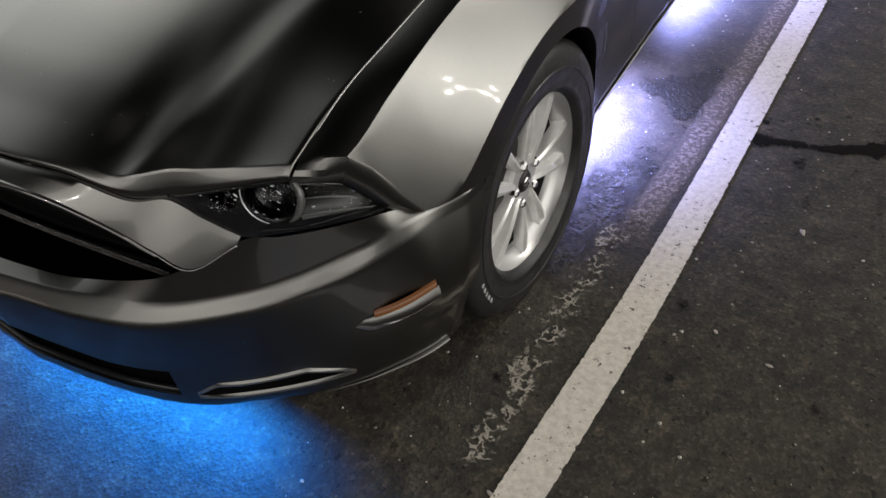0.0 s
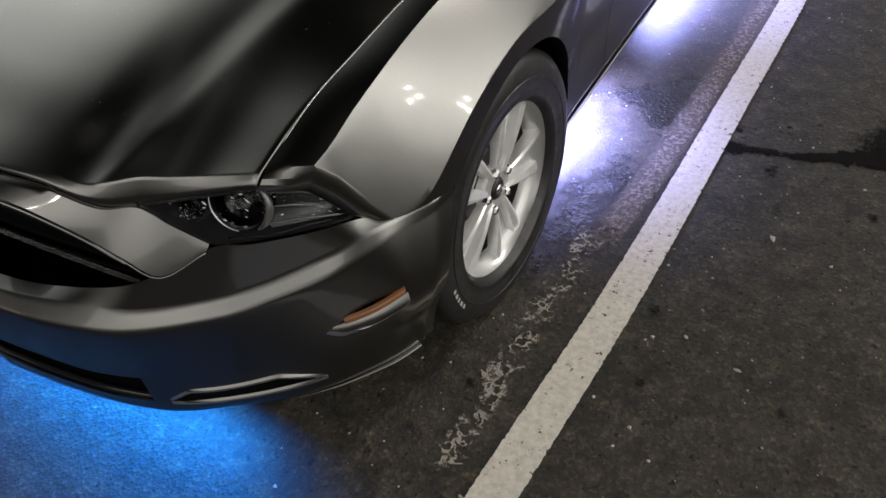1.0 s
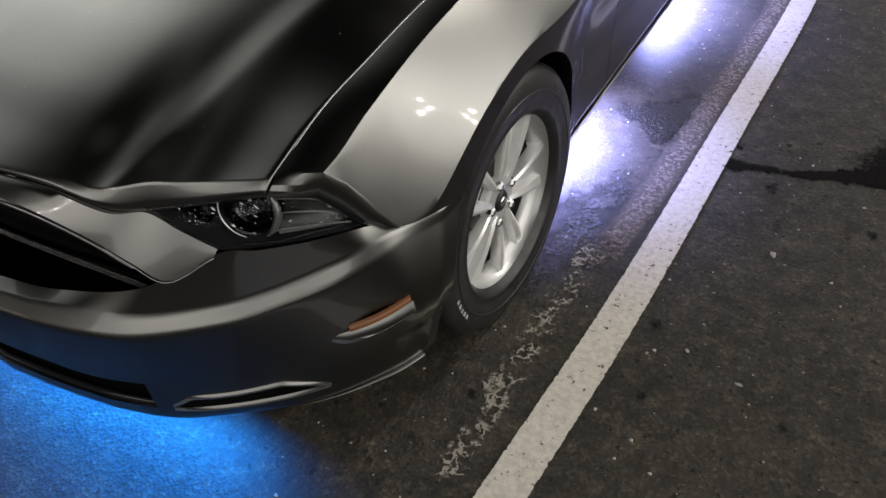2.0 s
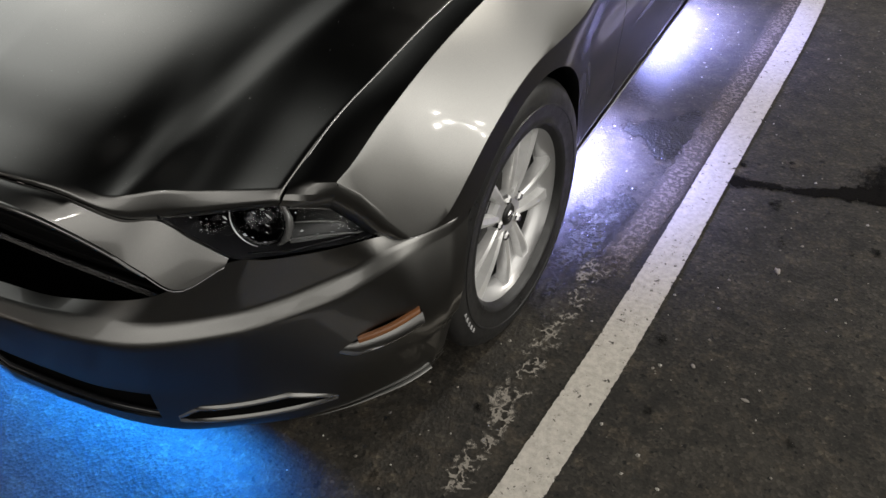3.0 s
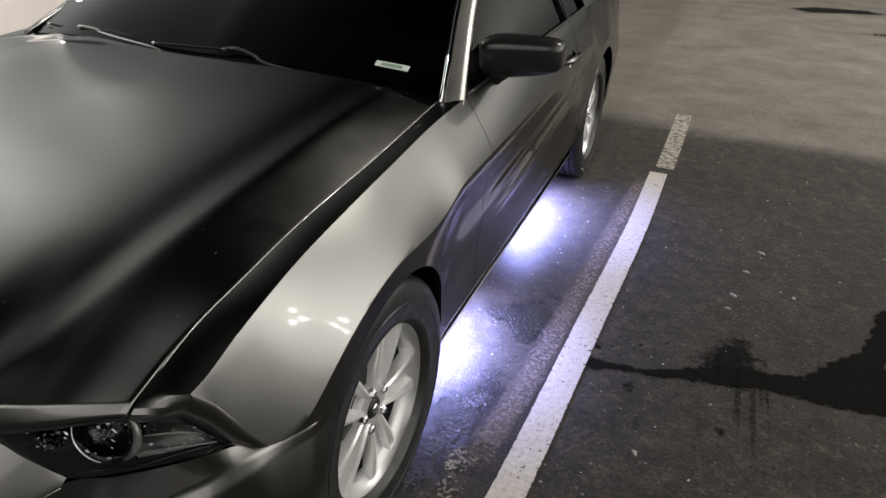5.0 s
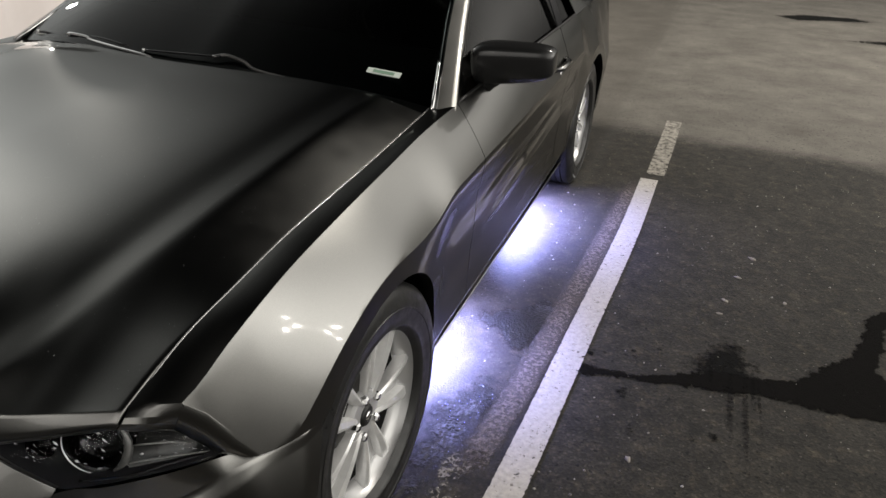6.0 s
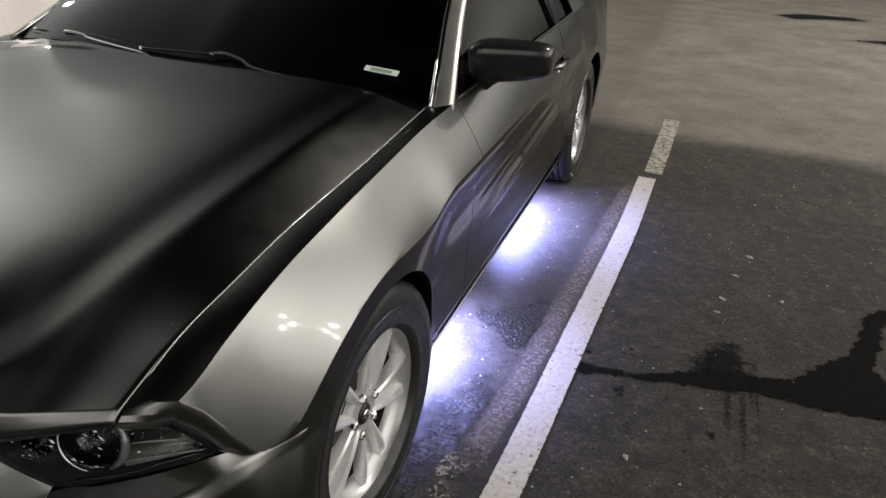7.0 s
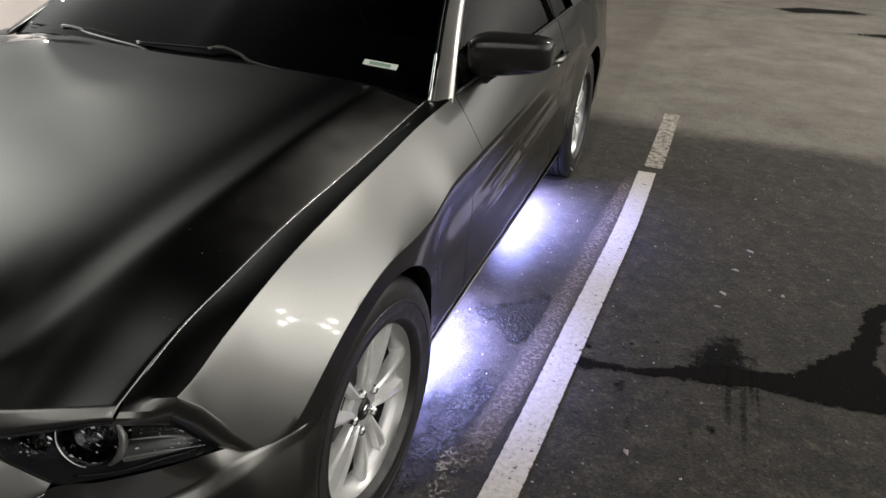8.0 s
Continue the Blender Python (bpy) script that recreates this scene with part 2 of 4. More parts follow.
# pale facet colour for glints painted into the headlight
GLINT = material("painted_glint", (0.80, 0.80, 0.82), 0.14, 0.5)
HOUSING = material("headlight_housing", (0.006, 0.006, 0.007), 0.35, Specular_IOR_Level=0.25)
WHITE = material("sticker_white", (0.66, 0.72, 0.66), 0.5)
GREEN = material("sticker_print", (0.22, 0.34, 0.25), 0.5)
CABIN = material("cabin_vinyl", (0.02, 0.02, 0.021), 0.6)
SCUFFED = material("scuffed_rubber", (0.22, 0.22, 0.22), 0.55)
GRIT = material("grit", (0.20, 0.18, 0.155), 0.7)
shade = GRIT.node_tree.nodes.new("ShaderNodeNewGeometry")
link(GRIT, ramp(GRIT, shade.outputs["Random Per Island"], [(0.0, (0.05, 0.045, 0.04)), (0.6, (0.20, 0.18, 0.155)), (1.0, (0.42, 0.40, 0.36))]), bsdf(GRIT).inputs["Base Color"])
SPECK = material("mineral_speck", (0.30, 0.30, 0.30), 0.3)
PEBBLE = material("pebble", (0.22, 0.20, 0.18), 0.8)


# ---- mesh helpers ----


def part(name, bm, mat, parent=None, label="", smooth=True, angle=None):
    me = bpy.data.meshes.new(name)
    bm.normal_update()
    bm.to_mesh(me)
    bm.free()
    for m in mat if isinstance(mat, (list, tuple)) else [mat]:
        me.materials.append(m)
    if smooth:
        me.polygons.foreach_set("use_smooth", [True] * len(me.polygons))
        if angle:
            me.set_sharp_from_angle(angle=radians(angle))
    ob = new(name, me)
    if parent is not None:
        ob.parent = parent
    if label:
        tagged(ob, label)
    return ob


def curve(points, n):
    """A smooth curve through the points, n steps to each span."""
    p = [Vector(q) for q in points]
    p = [2 * p[0] - p[1]] + p + [2 * p[-1] - p[-2]]
    out = []
    for i in range(1, len(p) - 2):
        a, b, c, d = p[i - 1:i + 3]
        for k in range(n):
            t = k / n
            out.append(0.5 * (2 * b + (c - a) * t + (2 * a - 5 * b + 4 * c - d) * t * t + (3 * b - a - 3 * c + d) * t ** 3))
    out.append(p[-2].copy())
    return out


def at_curve(points, x):
    """The smooth value at x of a table of (x, value)."""
    if x <= points[0][0]:
        return points[0][1]
    if x >= points[-1][0]:
        return points[-1][1]
    for i in range(len(points) - 1):
        if x <= points[i + 1][0]:
            (x0, y0), (x1, y1) = points[i], points[i + 1]
            t, h = (x - x0) / (x1 - x0), x1 - x0
            m0 = (y1 - points[i - 1][1]) / (x1 - points[i - 1][0]) if i else (y1 - y0) / h
            m1 = (points[i + 2][1] - y0) / (points[i + 2][0] - x0) if i + 2 < len(points) else (y1 - y0) / h
            return (2 * t ** 3 - 3 * t * t + 1) * y0 + (t ** 3 - 2 * t * t + t) * h * m0 + (3 * t * t - 2 * t ** 3) * y1 + (t ** 3 - t * t) * h * m1


def step(a, b, x):
    t = max(0.0, min(1.0, (x - a) / (b - a)))
    return t * t * (3 - 2 * t)


def sheet(rows, bm=None, flip=False, skip=None, wrap=False, mat=0):
    """Faces over a grid of points: rows of equal length."""
    bm = bm or bmesh.new()
    v = [[bm.verts.new(p) for p in r] for r in rows]
    m = len(v[0])
    for i in range(len(v) - 1):
        for j in range(m if wrap else m - 1):
            if skip and skip(i, j):
                continue
            k = (j + 1) % m
            q = (v[i][j], v[i][k], v[i + 1][k], v[i + 1][j])
            f = bm.faces.new(q[::-1] if flip else q)
            f.material_index = mat
    return bm


def mirrored(points):
    """A rail for the car's other half, joined to the first at the middle."""
    return [Vector((-p[0], p[1], p[2])) for p in reversed(points)][:-1] + list(points)


def thicken(ob, t, offset=-1.0, dark=False):
    m = ob.modifiers.new("shell", "SOLIDIFY")
    m.thickness, m.offset, m.use_rim = t, offset, True
    # crisp borders, so that the rim does not bend the shading of the outer face
    used = {}
    for f in ob.data.polygons:
        for k in f.edge_keys:
            used[k] = used.get(k, 0) + 1
    for e in ob.data.edges:
        if used.get(e.key, 0) < 2:
            e.use_edge_sharp = True
    if dark:
        ob.data.materials.append(VOID)
        m.material_offset_rim = 1
    return ob


def tube(points, r, seg=8, bm=None, closed=False):
    bm = bm or bmesh.new()
    p = [Vector(q) for q in points]
    rings = []
    for i, q in enumerate(p):
        d = (p[(i + 1) % len(p)] - p[i - 1]) if closed else p[min(i + 1, len(p) - 1)] - p[max(i - 1, 0)]
        d.normalize()
        u = d.cross(Vector((0, 0, 1)))
        u = u.normalized() if u.length > 1e-4 else Vector((1, 0, 0))
        w = d.cross(u)
        ri = r[i] if isinstance(r, (list, tuple)) else r
        rings.append([q + ri * (math.cos(2 * math.pi * k / seg) * u + math.sin(2 * math.pi * k / seg) * w) for k in range(seg)])
    if closed:
        rings.append(rings[0])
    sheet(rings, bm, wrap=True)
    if not closed:
        for ring in (rings[0], rings[-1]):
            bm.faces.new([bm.verts.new(c) for c in ring])
    bmesh.ops.remove_doubles(bm, verts=bm.verts, dist=1e-6)
    bmesh.ops.recalc_face_normals(bm, faces=bm.faces)
    return bm


def lathe(profile, seg=72, bm=None):
    """Turns (x, radius) pairs about the x axis."""
    bm = bm or bmesh.new()
    rows = [[(x, r * math.cos(2 * math.pi * k / seg), r * math.sin(2 * math.pi * k / seg)) for k in range(seg)] for x, r in profile]
    sheet(rows, bm, wrap=True)
    return bm


def block(sx, sy, sz, m=None, bev=0.0, bm=None):
    bm = bm or bmesh.new()
    made = bmesh.ops.create_cube(bm, size=1, matrix=(m or Matrix()) @ Matrix.Diagonal((sx, sy, sz, 1)))
    if bev:
        edges = {e for v in made["verts"] for e in v.link_edges}
        bmesh.ops.bevel(bm, geom=list(edges), offset=bev, segments=2, affect="EDGES", profile=0.5)
    return bm


# ---- ground and wall ----
bm = bmesh.new()
cells = [-60, -20, -8, -4, -2, 0, 1, 2, 3, 5, 8, 14, 25, 60]
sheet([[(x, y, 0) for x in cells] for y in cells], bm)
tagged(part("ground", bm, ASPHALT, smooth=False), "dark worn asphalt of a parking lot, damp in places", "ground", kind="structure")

bm = block(0.25, 24, 1.5, pose(-4.3, 6.0, 0.75))
tagged(part("wall_west", bm, WALL, smooth=False), "low pale rendered wall beside the parked car", "wall", kind="structure")


def strip(name, mat, rail, width, label, category, kind="", z=0.004, across=6, along=10, fade=0.35, core=0.25, taper=0.0, power=3):
    """A flat ragged strip along a rail of (x, y) points; its edge attribute falls off towards the borders."""
    pts = curve([(x, y, z) for x, y in rail], along)
    bm = bmesh.new()
    edge = bm.verts.layers.float.new("edge")
    rows = []
    for i, p in enumerate(pts):
        d = (pts[min(i + 1, len(pts) - 1)] - pts[max(i - 1, 0)]).normalized()
        side = Vector((d.y, -d.x, 0))
        w = width[i * len(width) // len(pts)] if isinstance(width, (list, tuple)) else width
        row = []
        for k in range(across + 1):
            t = 2 * k / across - 1
            v = bm.verts.new(p + side * t * w / 2)
            ends = min(1.0, min(i, len(pts) - 1 - i) / max(1.0, taper)) if taper else 1.0
            v[edge] = core - fade * abs(t) ** power - (1 - ends) * fade
            row.append(v)
        rows.append(row)
    for a, b in zip(rows, rows[1:]):
        for k in range(across):
            bm.faces.new((a[k], a[k + 1], b[k + 1], b[k]))
    bmesh.ops.recalc_face_normals(bm, faces=bm.faces)
    ob = part(name, bm, mat, smooth=False)
    return tagged(ob, label, category, kind=kind)


strip("parking_line", LINE, [(1.015, -1.6), (1.113, -0.541), (1.173, 0.19), (1.221, 1.2), (1.266, 2.1), (1.283, 2.93)], 0.104,
      "worn white parking bay line painted on asphalt", "road marking", "structure", fade=0.42, core=0.41, across=44, along=30, power=34)
strip("parking_line", OLD_LINE, [(1.308, 3.02), (1.318, 3.6), (1.325, 4.22)], 0.114,
      "short worn end of the white parking bay line", "road marking", "structure", fade=0.42, core=0.34, across=44, along=20, power=30)
strip("old_line", LACE, [(0.985, -0.62), (0.985, -0.09), (1.02, 0.36)], 0.12,
      "faded lacy remains of an older bay line", "road marking", "structure", z=0.003, fade=0.25, core=0.42, across=8, along=24, taper=3)
strip("old_line", GHOST, [(1.035, 0.22), (1.069, 0.51), (1.090, 0.73), (1.108, 1.0), (1.135, 1.5), (1.175, 2.2), (1.215, 2.9)], 0.105,
      "crumbled remains of an older bay line", "road marking", "structure", z=0.003, fade=0.25, core=0.40, across=8, along=24, taper=8)


def patch(name, mat, outline, label, category, z=0.003, cell=0.012, soft=0.06, core=0.13, margin=0.05):
    """A flat ragged patch: its edge attribute tells how far inside the outline a place lies."""
    pts = [Vector(p) for p in outline]
    x0, x1 = min(p.x for p in pts) - margin, max(p.x for p in pts) + margin
    y0, y1 = min(p.y for p in pts) - margin, max(p.y for p in pts) + margin
    nx, ny = int((x1 - x0) / cell) + 1, int((y1 - y0) / cell) + 1
    bm = bmesh.new()
    edge = bm.verts.layers.float.new("edge")
    grid = []
    for j in range(ny + 1):
        row = []
        for i in range(nx + 1):
            q = Vector((x0 + i * cell, y0 + j * cell))
            inside, near = False, 9.0
            for a, b in zip(pts, pts[1:] + pts[:1]):
                if (a.y > q.y) != (b.y > q.y) and q.x < a.x + (q.y - a.y) / (b.y - a.y) * (b.x - a.x):
                    inside = not inside
                d = b - a
                t = max(0.0, min(1.0, (q - a).dot(d) / max(1e-9, d.length_squared)))
                near = min(near, (q - a - d * t).length)
            far = near if inside else -near
            v = bm.verts.new((q.x, q.y, z))
            v[edge] = core + max(-1.2, min(0.45, far / soft))
            row.append((v, far))
        grid.append(row)
    for a, b in zip(grid, grid[1:]):
        for i in range(nx):
            quad = (a[i], a[i + 1], b[i + 1], b[i])
            if max(q[1] for q in quad) > -margin:
                bm.faces.new([q[0] for q in quad])
    loose = [v for v in bm.verts if not v.link_faces]
    bmesh.ops.delete(bm, geom=loose, context="VERTS")
    return tagged(part(name, bm, mat, smooth=False), label, category, kind="structure")


# oil and water stains
patch("crack_stain", STAIN, [(1.235, 0.90), (1.289, 0.950), (1.33, 0.925), (1.40, 0.932), (1.50, 0.952), (1.56, 0.985), (1.627, 1.03), (1.734, 1.075), (1.863, 1.09), (1.99, 1.13), (2.05, 1.20), (2.107, 1.28), (2.18, 1.36), (2.25, 1.50), (2.27, 1.60), (2.29, 1.70), (2.345, 1.79),
      (2.43, 1.83), (2.40, 1.72), (2.345, 1.61), (2.33, 1.48), (2.275, 1.32), (2.31, 1.235), (2.45, 1.13), (2.75, 0.95), (2.72, 0.84), (2.42, 0.96), (2.28, 1.00), (2.18, 0.99), (2.07, 0.98), (1.98, 0.985), (1.865, 0.99), (1.74, 0.955), (1.63, 0.935), (1.50, 0.908), (1.374, 0.892), (1.27, 0.862)],
      "dark oily crack running across the asphalt with a branching stain", "stain", soft=0.05)
patch("smear_stain", SMEAR, [(1.60, 1.06), (1.64, 1.16), (1.69, 1.26), (1.75, 1.33), (1.82, 1.30), (1.87, 1.17), (1.88, 1.07), (1.84, 0.93), (1.74, 0.93)],
      "dark rubbed smear across the crack", "stain", z=0.0025, soft=0.20, core=0.06)
for x, y1, y0, w in ((1.77, 1.28, 0.55, 0.030), (1.82, 1.25, 0.42, 0.028), (1.845, 1.22, 0.80, 0.022), (1.70, 1.24, 0.90, 0.022), (1.66, 1.2, 0.95, 0.018), (1.865, 1.2, 0.7, 0.016)):
    strip("tyre_streak", STREAK, [(x - 0.01, y1), (x, y1 - 0.3 * (y1 - y0)), (x + 0.005, y0 + 0.3 * (y1 - y0)), (x + 0.01, y0)], w,
          "thin dark tyre streak", "stain", "structure", z=0.0032, fade=0.30, core=0.28, along=20, taper=26)
patch("puddle_stain", WET, [(0.80, 1.07), (0.85, 1.13), (0.95, 1.20), (1.06, 1.30), (1.095, 1.27), (1.105, 1.20), (1.06, 1.02), (1.03, 0.88), (0.97, 0.94), (0.92, 1.01), (0.86, 1.04)],
      "dark damp triangular patch beside the parked car", "stain", z=0.0025, soft=0.10, core=0.16)
patch("puddle_stain", WET, [(0.90, 0.60), (0.93, 0.68), (0.97, 0.72), (1.03, 0.66), (1.04, 0.55), (1.00, 0.46), (0.92, 0.50)],
      "small damp patch beside the tyre", "stain", z=0.0024, soft=0.16, core=0.0, margin=0.07)
patch("puddle_stain", FILM, [(0.80, 0.10), (0.80, 0.52), (0.88, 0.62), (1.0, 0.66), (1.05, 0.52), (1.03, 0.30), (0.98, 0.10), (0.90, -0.02)],
      "thin wrinkled film of water beside the tyre", "stain", z=0.0028, soft=0.25, core=0.02, margin=0.08)
for outline in ([(2.2, 10.2), (2.6, 10.55), (3.3, 10.6), (3.5, 10.3), (2.9, 10.1), (2.5, 9.9)], [(2.9, 8.6), (3.5, 8.9), (4.3, 8.8), (4.4, 8.5), (3.6, 8.5)]):
    patch("lane_stain", SMEAR, outline, "dark stain on the drive lane", "stain", cell=0.06, soft=0.25, margin=0.3)
SPOTS = [(1.265, 0.084, 0.08), (1.422, 0.811, 0.10), (1.278, 1.004, 0.05), (1.431, 1.072, 0.06), (1.862, 0.676, 0.035), (1.726, 0.693, 0.07), (1.849, 0.768, 0.05), (1.47, 0.62, 0.08), (1.66, 0.66, 0.06), (1.86, 0.56, 0.05), (1.33, 1.02, 0.05), (1.43, 1.05, 0.06), (1.55, 0.28, 0.05), (1.30, -0.16, 0.06), (1.42, -0.30, 0.05), (0.93, -0.34, 0.06), (0.80, -0.62, 0.05), (1.62, -0.10, 0.06), (1.52, 1.12, 0.07)]
for x, y, w in SPOTS:
    strip("oil_spot", SMEAR, [(x - 0.45 * w, y - 0.1 * w), (x + 0.45 * w, y + 0.2 * w)], w, "small dark oil spot on the asphalt", "stain", "structure", z=0.0028, fade=0.6, core=0.30, taper=4)
GUM = [(1.483, 0.494, 0.030), (1.853, 2.085, 0.045), (1.74, 1.62, 0.04), (1.79, 1.86, 0.04), (1.36, 0.03, 0.018), (1.50, -0.02, 0.02), (1.72, 1.5, 0.03), (1.98, 1.7, 0.03), (1.05, -0.62, 0.02), (0.72, -0.86, 0.018), (0.62, -0.97, 0.016)]
rng = random.Random(5)
for x, y, size in GUM:
    w = 0.75 * size
    bm = bmesh.new()
    bmesh.ops.create_icosphere(bm, subdivisions=2, radius=w / 2)
    for v in bm.verts:
        k = 1 + 0.7 * noise.noise(v.co * 90 + Vector((x, y, 0)) * 7)
        v.co = Vector((v.co.x * k * 1.2, v.co.y * k * 0.7, max(-0.001, v.co.z * 0.16)))
    bmesh.ops.rotate(bm, verts=bm.verts, matrix=Matrix.Rotation(rng.uniform(0, 3), 3, "Z"))
    bmesh.ops.translate(bm, verts=bm.verts, vec=(x, y, 0.002))
    tagged(part("litter_scrap", bm, PEBBLE), "small pale flattened scrap on the asphalt", "litter", "scraps on the ground")

# loose grit
rng = random.Random(21)
verts, faces = [], []
for _ in range(1500):
    x, y = rng.uniform(0.6, 3.2), rng.uniform(-1.3, 3.6)
    s = rng.choice((0.0016, 0.002, 0.002, 0.0026, 0.0034, 0.005))
    n0 = len(verts)
    turn = rng.uniform(0, 6.28)
    for k in range(5):
        a = turn + 2 * math.pi * k / 5
        q = s * rng.uniform(0.7, 1.3)
        verts.append((x + q * math.cos(a), y + q * math.sin(a), 0.0))
    verts.append((x + 0.2 * s, y, s * rng.uniform(0.7, 1.2)))
    faces += [(n0 + k, n0 + (k + 1) % 5, n0 + 5) for k in range(5)]
me = bpy.data.meshes.new("grit")
me.from_pydata(verts, [], faces)
me.materials.append(GRIT)
tagged(new("grit", me), "loose pale grit scattered on the asphalt", "grit", kind="stuff")

# ---- the car: x to its left side, y to its rear, front axle at y = 0 ----
car = new("car")
tagged(car, "grey metallic two-door coupe parked at night with lights under its sills", "car")
R_ARCH, AXLE_Z, WHEELBASE = 0.388, 0.348, 2.72

FOLD_X = [(-0.62, 0.735), (-0.59, 0.768), (-0.56, 0.797), (-0.44, 0.808), (-0.2, 0.811), (0.4, 0.812), (0.7, 0.816), (1.2, 0.832), (2.0, 0.842), (2.7, 0.835), (3.6, 0.78)]
FOLD_Z = [(-0.62, 0.783), (-0.59, 0.789), (-0.56, 0.793), (-0.44, 0.838), (-0.26, 0.880), (-0.03, 0.909), (0.20, 0.931), (0.43, 0.953), (0.68, 0.964), (0.9, 0.973), (1.3, 0.982), (2.0, 0.990), (2.8, 0.995), (3.7, 0.95)]
WAIST_X = [(-0.62, 0.745), (-0.56, 0.828), (-0.53, 0.854), (-0.505, 0.867), (-0.48, 0.876), (-0.42, 0.893), (-0.36, 0.905), (-0.25, 0.917), (0.0, 0.920), (0.4, 0.910), (1.2, 0.908), (2.0, 0.905), (2.35, 0.902), (2.7, 0.910), (3.3, 0.89), (3.75, 0.82)]
ARCHES = (-0.015, WHEELBASE)
LIP = 0.050


def lip_z(y):
    """Height of the outer border of the wheel arch lip, or the axle's height beside the arches."""
    for yc in ARCHES:
        if abs(y - yc) < R_ARCH + LIP:
            return AXLE_Z + math.sqrt((R_ARCH + LIP) ** 2 - (y - yc) ** 2)
    return AXLE_Z


def waist_z(y):
    """Height at which the body side is widest: the arch lip, then the crease along the door."""
    k = step(-0.06, 0.46, y) * (1 - step(2.30, 2.62, y))
    lip = lip_z(y)
    near = 0.5 * (lip + 0.612 + math.hypot(lip - 0.612, 0.085)) - 0.009 * step(0.70, 0.78, lip)
    return near * (1 - k) + (0.812 + 0.012 * (y - 0.6)) * k


def side_x(y, z):
    """Half width of the body side at a place along the car and a height."""
    xf, zf, xw, zw = at_curve(FOLD_X, y), at_curve(FOLD_Z, y), at_curve(WAIST_X, y), waist_z(y)
    if z > zw:
        t = (zf - z) / max(0.02, zf - zw)
        x = xf + (xw - xf) * (0.82 * t + 0.18 * (1 - (1 - t) ** 2))
    else:
        k = step(0.12, 0.50, y) * (1 - step(2.25, 2.5, y))
        x = xw - k * (0.022 * step(zw, zw - 0.16, z) - 0.008 * step(0.52, 0.40, z))
        x -= 0.022 * step(0.62, 0.36, z)
        # two shallow swages added to the door's shape to give its streaked reflections
        d = step(0.74, 1.05, y) * (1 - step(2.05, 2.28, y))
        for zc, w, h in ((0.645, 0.016, 0.0040), (0.545, 0.018, 0.0045)):
            x += d * h * math.exp(-((z - zc - 0.055 * (y - 0.9)) / w) ** 2)
    return x - 0.035 * step(0.34, 0.24, z)


def arch_z(y):
    for yc in (-0.015, WHEELBASE):
        if abs(y - yc) < R_ARCH:
            return AXLE_Z + math.sqrt(R_ARCH ** 2 - (y - yc) ** 2)
    return 0.0


def side_panel(ys, low, high, nz=16, sign=1):
    rows = []
    for y in ys:
        z0, z2 = low(y), high(y)
        z1 = max(z0 + 0.003, min(z2 - 0.03, lip_z(y)))
        zw = max(z1 + 0.003, min(z2 - 0.02, waist_z(y)))
        zs = [z0 + (z1 - z0) * k / 6 for k in range(6)] + [z1 + (zw - z1) * k / 36 for k in range(36)] + [zw + (z2 - zw) * k / nz for k in range(nz + 1)]
        rows.append([(sign * side_x(y, z), y, z) for z in zs])
    return sheet(rows, flip=sign < 0)


def spread(a, b, n):
    return [a + (b - a) * k / n for k in range(n + 1)]


def arch_ys(yc, a, b, n=40):
    """Columns that crowd at the ends of the wheel arch."""
    ys = [yc - (R_ARCH - 0.0005) * math.cos(math.pi * k / n) for k in range(n + 1)]
    return [y for y in spread(a, b, 44) if y < ys[0] - 0.004 or y > ys[-1] + 0.004] + ys


BROW_EDGE = [(-0.56, 0.787), (-0.545, 0.772), (-0.53, 0.748), (-0.505, 0.692), (-0.482, 0.643), (-0.42, 0.627), (-0.355, 0.6145), (-0.299, 0.606)]


def fender_low(y):
    if y < -0.299:
        return max(min(at_curve(BROW_EDGE, y), at_curve(FOLD_Z, y) - 0.004), arch_z(y))
    return max(arch_z(y), 0.275)


def fold_top(y):
    return at_curve(FOLD_Z, y)


def hood_edge(y):
    return Vector((at_curve([(-0.62, 0.722), (-0.49, 0.735), (-0.33, 0.742), (-0.12, 0.745), (0.62, 0.745)], y), y,
                   at_curve([(-0.62, 0.779), (-0.50, 0.833), (-0.35, 0.862), (-0.14, 0.892), (0.25, 0.917), (0.62, 0.948), (0.75, 0.957)], y)))


